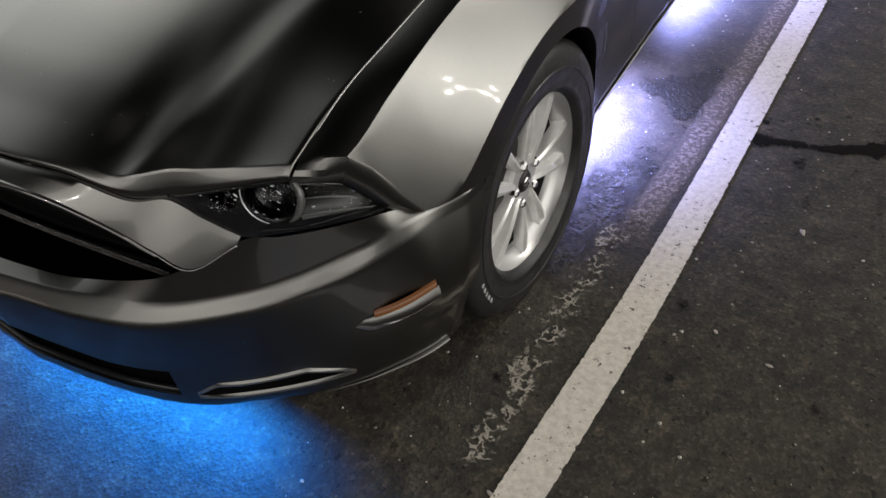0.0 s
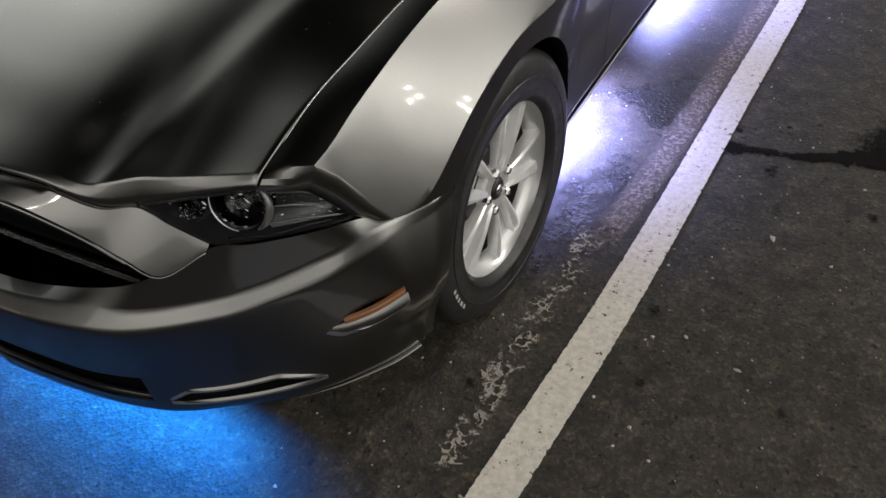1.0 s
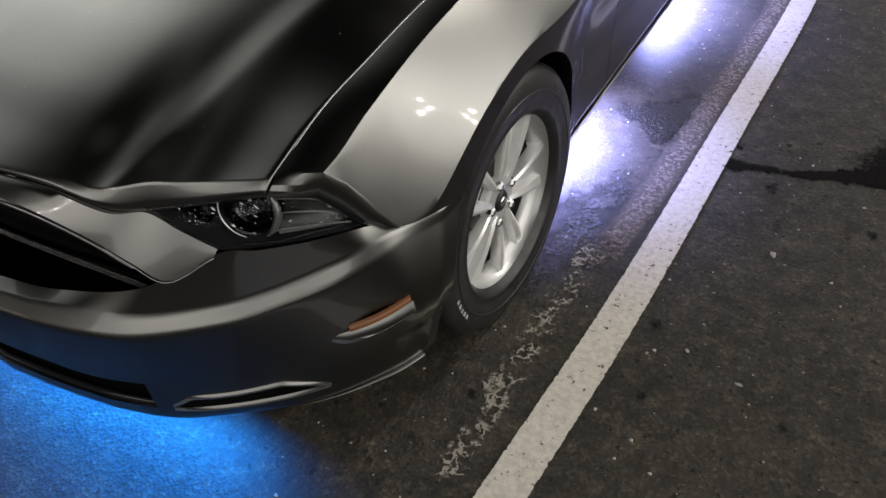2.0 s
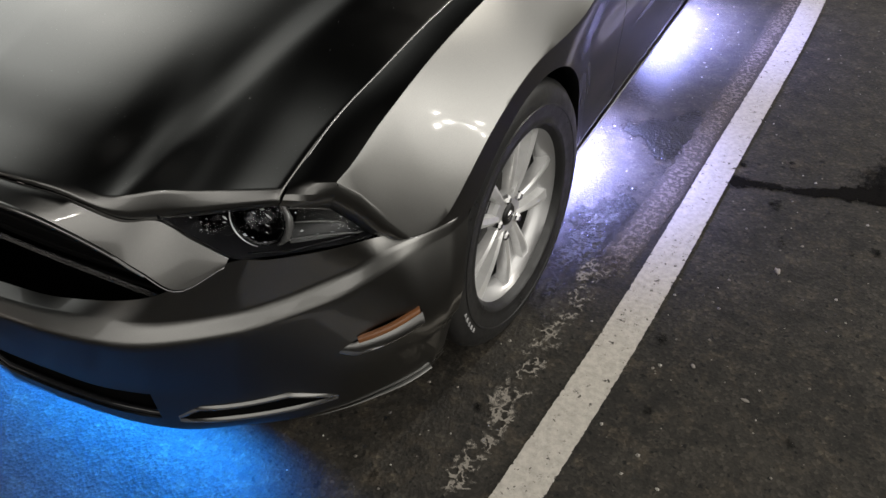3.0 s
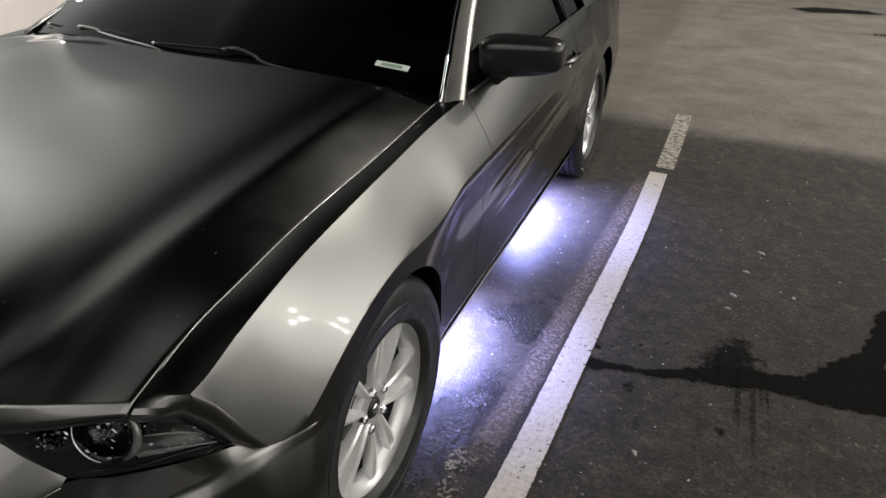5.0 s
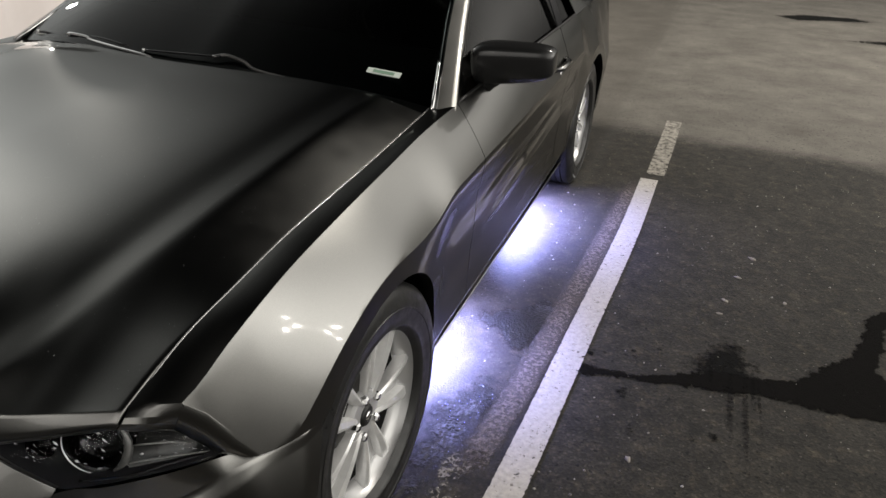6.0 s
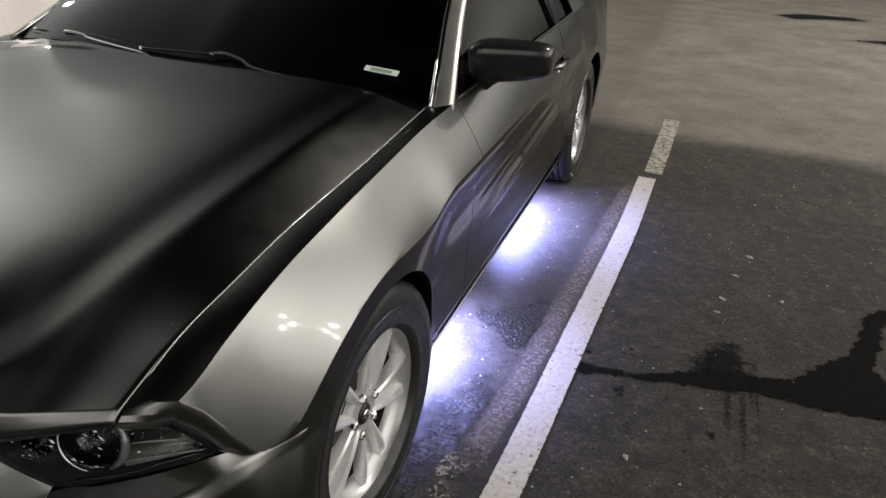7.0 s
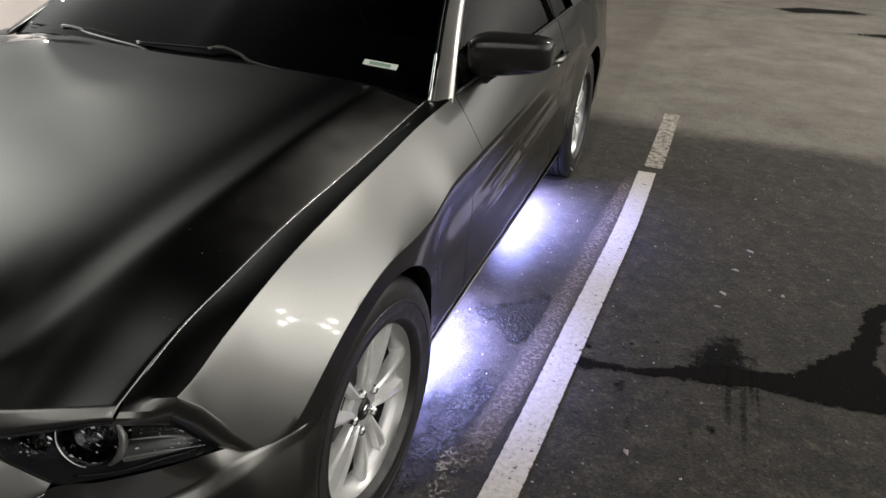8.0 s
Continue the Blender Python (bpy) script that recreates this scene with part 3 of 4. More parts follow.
for sign in (1, -1):
    ys = sorted(arch_ys(-0.015, -0.56, 0.6885))
    bm = side_panel(ys, fender_low, fold_top, 16, sign)
    # the flat top of the fender, from the fold in to the hood gap, and down into it
    rows = []
    for y in [-0.602, -0.59, -0.575] + ys:
        e = hood_edge(min(max(y, -0.62), 0.70)) + Vector((0.007, 0, 0.009 * step(-0.6, -0.4, y) + 0.004 * (1 - step(-0.602, -0.53, y))))
        e.y = y
        fy = max(y, -0.56)
        f = Vector((at_curve(FOLD_X, fy), fy, fold_top(fy)))
        row = [f.lerp(e, k / 6) + Vector((0, 0, 0.0015 * math.sin(math.pi * k / 6))) for k in range(7)]
        row += [e + Vector((-0.002, 0, -0.004)), e + Vector((-0.002, 0, -0.03))]
        rows.append([Vector((sign * p.x, p.y, p.z)) for p in row])
    sheet(rows, bm, flip=sign < 0)
    # the brow that turns in to the headlight
    front = [Vector((sign * p[0], p[1], p[2])) for p in reversed(rows[0][:7])]
    border = front + [Vector((side_x(y, fender_low(y)), y, fender_low(y))) for y in ys if y < -0.474]
    inner_x = [(-0.630, 0.727), (-0.603, 0.750), (-0.562, 0.777), (-0.548, 0.791), (-0.534, 0.806), (-0.518, 0.822), (-0.496, 0.836)]
    inner_z = [(-0.630, 0.774), (-0.603, 0.758), (-0.562, 0.737), (-0.548, 0.714), (-0.534, 0.692), (-0.518, 0.664), (-0.496, 0.650)]
    brow = []
    for i, p in enumerate(border):
        y = -0.630 + 0.068 * i / (len(front) - 1) if i < len(front) else -0.562 + (p.y + 0.56) / 0.086 * 0.066
        q = Vector((at_curve(inner_x, y), y, at_curve(inner_z, y)))
        brow.append([p.lerp(q, t) + Vector((0.004, -0.006, 0)) * math.sin(math.pi * t) for t in (0, 0.12, 0.35, 0.6, 0.85, 1.0)])
    sheet([[Vector((sign * p.x, p.y, p.z)) for p in r] for r in brow], bm, flip=sign > 0)
    bmesh.ops.remove_doubles(bm, verts=bm.verts, dist=1e-5)
    fender = thicken(part("front_fender", bm, PAINT, car, angle=20), 0.004, dark=True)
    # thin bright tube in place of the highlight along the hood gap
    rail = []
    for y in spread(-0.60, 0.66, 40):
        e = hood_edge(y) + Vector((0.0055, 0, 0.009 * step(-0.6, -0.4, y) + 0.0036))
        rail.append(Vector((sign * e.x, y, e.z)))
    part("rolled_edge", tube(rail, 0.0015, 8), EDGE, fender, "thin bright tube standing in for the highlight along the hood gap")

    # bright line laid on the bumper seam for its gleam
    seam = [Vector((sign * (side_x(y, fender_low(y)) + 0.0012), y, fender_low(y) - 0.0015)) for y in spread(-0.478, -0.385, 14)]
    part("panel_seam", tube(seam, 0.0012, 6), EDGE, fender, "thin bright line for the gleam on the seam above the bumper")

    # door
    ys = spread(0.692, 1.95, 40)
    bm = side_panel(ys, lambda y: 0.272, fold_top, 16, sign)
    door = thicken(part("door", bm, PAINT, car, angle=20), 0.004, dark=True)
    hz, hy = 0.87, 1.79
    bm = tube([(sign * (side_x(hy, hz) + 0.004), hy - 0.11, hz), (sign * (side_x(hy, hz) + 0.03), hy - 0.07, hz), (sign * (side_x(hy, hz) + 0.032), hy + 0.06, hz + 0.003), (sign * (side_x(hy, hz) + 0.004), hy + 0.1, hz + 0.003)], 0.012, 10)
    part("handle", bm, PAINT, door)
    bm = lathe([(0.0, 0.001), (0.004, 0.012), (0.001, 0.016)], 20)
    bmesh.ops.transform(bm, matrix=pose(sign * (side_x(hy, 0.83) + 0.001), hy - 0.02, 0.83), verts=bm.verts)
    part("lock", bm, CHROME, door)

    # rear quarter
    ys = sorted(arch_ys(WHEELBASE, 1.956, 3.72))
    bm = side_panel(ys, lambda y: max(arch_z(y), 0.28), fold_top, 16, sign)
    thicken(part("rear_quarter", bm, PAINT, car, angle=20), 0.004, dark=True)

    # sill
    rows = []
    for y in spread(0.375, 2.325, 30):
        rows.append([(sign * x, y, z) for x, z in ((0.858, 0.268), (0.852, 0.250), (0.838, 0.236), (0.81, 0.228), (0.74, 0.226))])
    thicken(part("sill", sheet(rows, flip=sign > 0), PAINT, car), 0.004)

    # arch lips and liners
    for yc in (-0.015, WHEELBASE):
        rows, liner = [], []
        for k in range(49):
            a = radians(-22 + 224 * k / 48)
            y, z = yc + R_ARCH * math.cos(a), AXLE_Z + R_ARCH * math.sin(a)
            x = side_x(y, max(z, 0.275))
            liner.append([(sign * (x - d), yc + (R_ARCH + g) * math.cos(a), AXLE_Z + (R_ARCH + g) * math.sin(a)) for d, g in ((0.0, 0.0), (0.02, -0.004), (0.04, 0.012), (0.26, 0.012), (0.34, 0.012))])
        part("wheel_liner", sheet(liner, flip=sign > 0), VOID, car)

# hood
FRONT_Y = [(0.0, -0.795), (0.22, -0.784), (0.34, -0.764), (0.45, -0.742), (0.51, -0.703), (0.584, -0.675), (0.634, -0.655), (0.722, -0.628)]
FRONT_Z = [(0.0, 0.789), (0.22, 0.783), (0.34, 0.770), (0.45, 0.737), (0.51, 0.730), (0.584, 0.743), (0.634, 0.753), (0.722, 0.776)]

# height of the lip along the hood's front edge
HOOD_LIP = [(0.0, 0.007), (0.30, 0.009), (0.38, 0.012), (0.42, 0.018), (0.46, 0.032), (0.51, 0.040), (0.56, 0.034), (0.62, 0.027), (0.68, 0.021), (0.725, 0.016)]

# height of the hood along its middle, and its slope away from the ridge at the nose and at the cowl:
# crown, shoulder, shelf along the ridge, outer face
SPINE = [(-0.80, 0.785), (-0.7, 0.822), (-0.6, 0.867), (-0.4, 0.930), (-0.2, 0.970), (0.0, 0.990), (0.25, 1.009), (0.55, 1.019), (0.66, 1.021)]
RIDGE = [(0.0, 0.405), (0.06, 0.450), (0.14, 0.506), (0.30, 0.566), (0.6, 0.582), (1.0, 0.577)]
NOSE_SLOPE = [(-0.62, 0.0), (-0.36, 0.012), (-0.24, 0.05), (-0.15, 0.12), (-0.09, 0.19), (-0.055, 0.17), (-0.034, 0.06), (0.025, 0.03), (0.05, 0.20), (0.10, 0.25), (0.30, 0.25)]
COWL_SLOPE = [(-0.62, 0.0), (-0.36, 0.012), (-0.22, 0.035), (-0.12, 0.12), (-0.08, 0.20), (-0.05, 0.17), (-0.030, 0.08), (0.020, 0.07), (0.045, 0.23), (0.10, 0.25), (0.30, 0.24)]


def summed(table):
    total, out = 0.0, []
    for k in range(-310, 156):
        total += at_curve(table, k / 500) / 500
        out.append(total)
    return out


NOSE_FALL, COWL_FALL = summed(NOSE_SLOPE), summed(COWL_SLOPE)


def fall(d, w):
    """Drop of the hood below its middle, d from the ridge; w from 0 at the nose to 1 at the cowl."""
    k = max(0.0, min(464.99, d * 500 + 310))
    i, f = int(k), k % 1.0
    a = NOSE_FALL[i] + (NOSE_FALL[i + 1] - NOSE_FALL[i]) * f
    b = COWL_FALL[i] + (COWL_FALL[i + 1] - COWL_FALL[i]) * f
    return a + (b - a) * w


def hood_sheet(x, y, ex, v):
    """The hood's main surface, before it is led down to the front edge."""
    w, ridge = step(0.0, 0.62, v), at_curve(RIDGE, v)
    edge = hood_edge(max(-0.62, y)).z + 0.42 * min(0.0, y + 0.62)
    mend = edge - (at_curve(SPINE, y) - fall(ex - ridge, w) + fall(-ridge, w))
    k = max(0.0, min(1.0, (x - ridge - 0.02) / (ex - ridge - 0.02)))
    return at_curve(SPINE, y) - fall(x - ridge, w) + fall(-ridge, w) + mend * k


def hood_point(u, v):
    """u across from -1 to 1, v from the front edge to the cowl."""
    s, v0 = abs(u), 0.013
    yf = at_curve(FRONT_Y, s * 0.722)
    yr = 0.55 + 0.11 * (s * 0.745) ** 2

    def along(w):
        y = yf + (yr - yf) * w
        ex = hood_edge(max(-0.62, min(0.75, -0.62 + w * 1.231))).x
        return s * ex, y, ex
    x, y, ex = along(v)
    x0, y0, ex0 = along(v0)
    zf = at_curve(FRONT_Z, x0)
    lift = at_curve(HOOD_LIP, x0)
    drop = zf + lift - hood_sheet(x0, y0, ex0, v0)
    if v < v0:
        z = zf + lift * (v / v0) ** 0.8
    else:
        z = hood_sheet(x, y, ex, v) + drop * (1 - step(-0.06, 0.30, v)) / (1 - step(-0.06, 0.30, v0))
    return Vector((math.copysign(x, u), y, z))


vs = [0.0, 0.003, 0.007, 0.011, 0.013, 0.015, 0.019, 0.024] + spread(0.029, 0.081, 13) + spread(0.09, 1.0, 44)
us = spread(-1, 1, 140)
rows = []
for v in vs:
    rows.append([hood_point(u, v) for u in us])
first = [p + Vector((0, 0.004, -0.012)) for p in rows[0]]
rows.insert(0, first)
bm = sheet(rows)
# rolled side flanges along the gaps
for s in (0, -1):
    edge = [r[s] for r in rows]
    o = 1 if s == -1 else -1
    sheet([[p for p in edge], [p + Vector((o * 0.0025, 0, -0.002)) for p in edge], [p + Vector((o * 0.003, 0, -0.02)) for p in edge]], bm, flip=s == -1)
bmesh.ops.remove_doubles(bm, verts=bm.verts, dist=1e-5)
hood = part("hood", bm, PAINT, car)
# dried water specks on the hood
rng = random.Random(12)
verts, faces = [], []
for _ in range(420):
    u, v = rng.uniform(-0.2, 0.97), rng.uniform(0.04, 0.9) ** 1.3
    p = hood_point(u, v)
    s = rng.choice((0.0004, 0.0005, 0.0006, 0.0009))
    n0 = len(verts)
    verts += [p + Vector((s * math.cos(k * 1.2566), s * math.sin(k * 1.2566), 0.0)) for k in range(5)] + [p + Vector((0, 0, 0.7 * s))]
    faces += [(n0 + k, n0 + (k + 1) % 5, n0 + 5) for k in range(5)]
me = bpy.data.meshes.new("water_specks")
me.from_pydata(verts, [], faces)
me.materials.append(SPECK)
specks = new("water_specks", me)
specks.parent = hood
tagged(specks, "tiny dried water specks on the hood", kind="stuff")

# nose panel between the hood and the grille
TOP = [(0.0, -0.800, 0.779), (0.22, -0.789, 0.773), (0.34, -0.769, 0.760), (0.45, -0.746, 0.727), (0.507, -0.708, 0.720), (0.57, -0.702, 0.697), (0.643, -0.694, 0.673)]
LOW = [(0.0, -0.832, 0.757), (0.235, -0.821, 0.753), (0.340, -0.805, 0.731), (0.431, -0.784, 0.684), (0.493, -0.772, 0.644), (0.56, -0.757, 0.612), (0.638, -0.704, 0.658)]
top, low = mirrored(curve(TOP, 8)), mirrored(curve(LOW, 8))
rows = []
for t, bulge, back in ((0, -0.003, 0.003), (0.02, 0.0, 0), (0.3, 0.0006, 0), (0.55, 0.0008, 0), (0.82, 0.0006, 0), (0.97, 0.0, 0), (1.0, -0.002, 0.001), (1.0, -0.012, 0.02), (1.0, -0.015, 0.08)):
    rows.append([a.lerp(b, t) + Vector((0, -bulge + back, 0.3 * bulge)) for a, b in zip(top, low)])
nose = part("nose_panel", sheet(rows, flip=True), PAINT, car, angle=40)
for s in (1, -1):
    # bright tube for the gleam on the panel's lower edge
    pts = [Vector((s * p.x, p.y - 0.001, p.z)) for p in curve(LOW, 8)[26:]]
    part("panel_edge", tube(pts, 0.0013, 6), EDGE, nose, "bright line for the gleam on the lower edge")
    pts = [Vector((s * p.x, p.y - 0.001, p.z - 0.004)) for p in curve(LOW, 8)[:34]]
    part("grille_brow", tube(pts, [0.007 - 0.0045 * (k / 33) ** 1.5 for k in range(34)], 12), PAINT, nose, "rolled edge over the grille")

# front bumper cover, from the chin up to the headlight
CHIN = [(0, -0.885, 0.19), (0.17, -0.870, 0.19), (0.33, -0.845, 0.19), (0.46, -0.805, 0.19), (0.565, -0.740, 0.19), (0.66, -0.675, 0.195), (0.745, -0.600, 0.205), (0.812, -0.525, 0.22), (0.845, -0.478, 0.228), (0.866, -0.437, 0.235)]
MID = [(0, -0.893, 0.34), (0.17, -0.878, 0.34), (0.33, -0.857, 0.34), (0.475, -0.808, 0.34), (0.59, -0.745, 0.345), (0.69, -0.665, 0.36), (0.785, -0.590, 0.375), (0.850, -0.530, 0.39), (0.890, -0.487, 0.395), (0.910, -0.443, 0.40)]
CREASE = [(0, -0.925, 0.495), (0.17, -0.900, 0.50), (0.33, -0.880, 0.505), (0.49, -0.838, 0.507), (0.636, -0.745, 0.52), (0.712, -0.671, 0.53), (0.788, -0.590, 0.55), (0.847, -0.527, 0.584), (0.878, -0.476, 0.602), (0.906, -0.378, 0.590)]
BAND = [(0, -0.890, 0.53), (0.16, -0.875, 0.53), (0.31, -0.850, 0.535), (0.480, -0.811, 0.543), (0.622, -0.723, 0.550), (0.700, -0.650, 0.561), (0.774, -0.570, 0.584), (0.839, -0.516, 0.622), (0.874, -0.460, 0.626), (0.9055, -0.366, 0.610)]
UPPER = [(0, -0.858, 0.536), (0.16, -0.845, 0.537), (0.30, -0.822, 0.541), (0.50, -0.782, 0.592), (0.643, -0.696, 0.664), (0.70, -0.656, 0.661), (0.765, -0.593, 0.656), (0.828, -0.505, 0.646), (0.871, -0.442, 0.636), (0.899, -0.356, 0.622)]
N = 10
rails = [curve(r, N) for r in (CHIN, MID, CREASE, BAND, UPPER)]
cols = []
for i, c in enumerate(zip(*rails)):
    chin, mid, crease, band, upper = c
    swell = 0.020 * step(60, 84, i) * Vector((0.88, -0.47, 0.0))
    back = Vector((-0.25 * chin.x, 0.10, 0.0)).normalized() * 0.07
    col = [chin + back, chin + Vector((0, 0.012, -0.004)), chin + Vector((0, 0.0, 0.008))]
    col += [chin.lerp(mid, t) for t in (0.15, 0.3, 0.45, 0.6, 0.75, 0.9)]
    col += [mid.lerp(crease, t) + swell * math.sin(math.pi * t ** 0.62) ** 0.8 for t in (0.05, 0.3, 0.6, 0.88, 0.985)]
    col += [crease.lerp(band, 0.03) + Vector((0, 0, 0.0012)), crease.lerp(band, 0.25) + Vector((0, 0, 0.002)), crease.lerp(band, 0.7), band]
    col += [band.lerp(upper, t) for t in (0.08, 0.3, 0.6, 0.9, 1.0)]
    cols.append(col)
for inset in (0.25, 1.0):
    lip = []
    for p in cols[N * 9]:
        inner = -0.015 - math.sqrt(R_ARCH ** 2 - (p.z - AXLE_Z) ** 2)
        lip.append(Vector((p.x + 0.004 * inset, p.y + (inner - p.y) * inset, p.z)))
    cols.append(lip)
for k in range(30, 59):
    t = min(1.0, 0.25 + (k - 30) / 5, 0.10 + (58 - k) / 10)
    for j in (5, 6):
        cols[k][j] = cols[k][4].lerp(cols[k][j], t)
half = len(cols)
allc = [[Vector((-p.x, p.y, p.z)) for p in col] for col in reversed(cols)][:-1] + cols
mid0 = half - 1


def bumper_hole(i, j):
    k = i - mid0 if i >= mid0 else mid0 - 1 - i
    low = 4 <= j <= 7
    return low and (k < 27 or 30 <= k < 58 and j <= 5)


bm = sheet(allc, flip=False, skip=bumper_hole)
bmesh.ops.recalc_face_normals(bm, faces=bm.faces)
bumper = thicken(part("front_bumper", bm, PAINT, car), 0.004)


def trough(k0, k1, depth, top):
    """The dark recess behind an opening in the bumper, between two stations either side of the middle."""
    rows = []
    for i in range(k0, k1 + 1):
        col = allc[i]
        b = Vector((-1.1 * col[5].x, 0.9, 0)).normalized() * depth
        front = [col[4], col[4] + b * 0.5]
        back = [col[4] + b, col[4].lerp(col[top], 0.5) + b, col[top] + b]
        rows.append(front + back + [col[top] + b * 0.5, col[top]])
    bm = sheet(rows)
    bmesh.ops.remove_doubles(bm, verts=bm.verts, dist=1e-5)
    return bm


c0, c1 = mid0 - 27, mid0 + 27
lower = part("lower_grille", trough(c0, c1, 0.09, 8), VOID, bumper)
for t, inset in ((4, 0.012), (6, 0.035)):
    pts = [allc[i][t] + Vector((0, inset, 0.006)) for i in range(c0, c1 + 1, 3)]
    part("grille_bar", tube(pts, 0.007, 8), GLOSS, lower)
for a, b in ((mid0 + 30, mid0 + 58), (mid0 - 58, mid0 - 30)):
    rec = part("fog_opening", trough(a, b, 0.05, 6), VOID, bumper)
    n = b - a
    for name, row, up, out in (("lip", 4, -0.003, 0.006), ("blade", 6, -0.002, 0.007)):
        rows = []
        for i in range(a, b + 1):
            p = allc[i][row]
            o = Vector((0.55 * math.copysign(1, p.x), -0.83, 0)) * out * min(1.0, 0.2 + 3 * (i - a) / n, 0.2 + 3 * (b - i) / n)
            rows.append([p + Vector((0, 0, up + 0.007)), p + o * 0.75 + Vector((0, 0, up + 0.003)), p + o + Vector((0, 0, up)), p + o * 0.9 + Vector((0, 0, up - 0.0025)), p - o * 0.6 + Vector((0, 0, up - 0.004))])
        part(name, sheet(rows, flip=a > mid0), PAINT, rec, angle=50)

# chin spoiler edge under the bumper
for s in (1, -1):
    pts = [Vector((s * p.x, p.y, p.z)) for p in rails[0][50:]]
    rows = []
    for i, p in enumerate(pts):
        k = 0.45 * step(0, 26, i)
        rows.append([p + k * Vector((-s * 0.002, 0.001, 0.010)), p + k * Vector((s * 0.008, -0.006, 0.005)), p + k * Vector((s * 0.012, -0.008, 0.000)), p + k * Vector((s * 0.010, -0.006, -0.004)), p + k * Vector((-s * 0.02, 0.01, -0.006))])
    part("chin_strip", sheet(rows, flip=s > 0), PAINT, bumper, angle=30)

# side marker lamps
for s in (1, -1):
    def mk(t, h):
        a, b = Vector((0.789, -0.588, 0.422)), Vector((0.899, -0.497, 0.482))
        p = a.lerp(b, t) + Vector((0.007 * math.sin(math.pi * t), -0.007 * math.sin(math.pi * t), 0)) + Vector((0.002, 0, 1)) * h
        return Vector((s * p.x, p.y, p.z))
    out = Vector((s * 0.72, -0.69, 0)).normalized()
    marker = part("side_marker", sheet([[mk(t, h * (0.35 + 0.65 * step(-0.34, 0.02, t))) + out * o * step(-0.36, 0.05, t) for h, o in ((-0.030, 0.0), (-0.025, 0.013), (-0.016, 0.019), (-0.003, 0.005), (-0.001, 0.003), (0.0, 0.0))] for t in spread(-0.34, 1, 20)], flip=s < 0), PAINT, bumper, "painted frame of the marker lamp")
    part("marker_lens", sheet([[mk(t, h) + out * o for h, o in ((-0.003, 0.003), (0.0, 0.005), (0.006, 0.004), (0.009, 0.001), (0.010, -0.006))] for t in spread(0.08, 0.97, 12)], flip=s < 0), AMBER, marker, "amber marker lens")

# main grille
rows = []
for v in spread(0, 1, 4):
    rows.append([(x, -0.76 + 0.16 * x * x + 0.06 * v + 0.02, 0.545 + 0.19 * v - 0.12 * v * (abs(x) / 0.56) ** 2) for x in spread(-0.58, 0.58, 24)])
grille = part("grille", sheet(rows), VOID, car, "black upper grille")
for v in spread(0.10, 0.80, 5):
    pts = [(x, -0.772 + 0.16 * x * x + 0.06 * v, 0.545 + 0.19 * v - 0.12 * v * (abs(x) / 0.56) ** 2) for x in spread(-0.54, 0.54, 24)]
    part("grille_bar", tube(pts, 0.004, 6), VOID, grille)
pts = [(x, -0.800 + 0.16 * x * x, 0.595 - 0.05 * (abs(x) / 0.56) ** 2 + 0.02) for x in spread(-0.50, 0.50, 30)]
part("grille_frame", tube(pts, 0.005, 8), BEADED, grille)

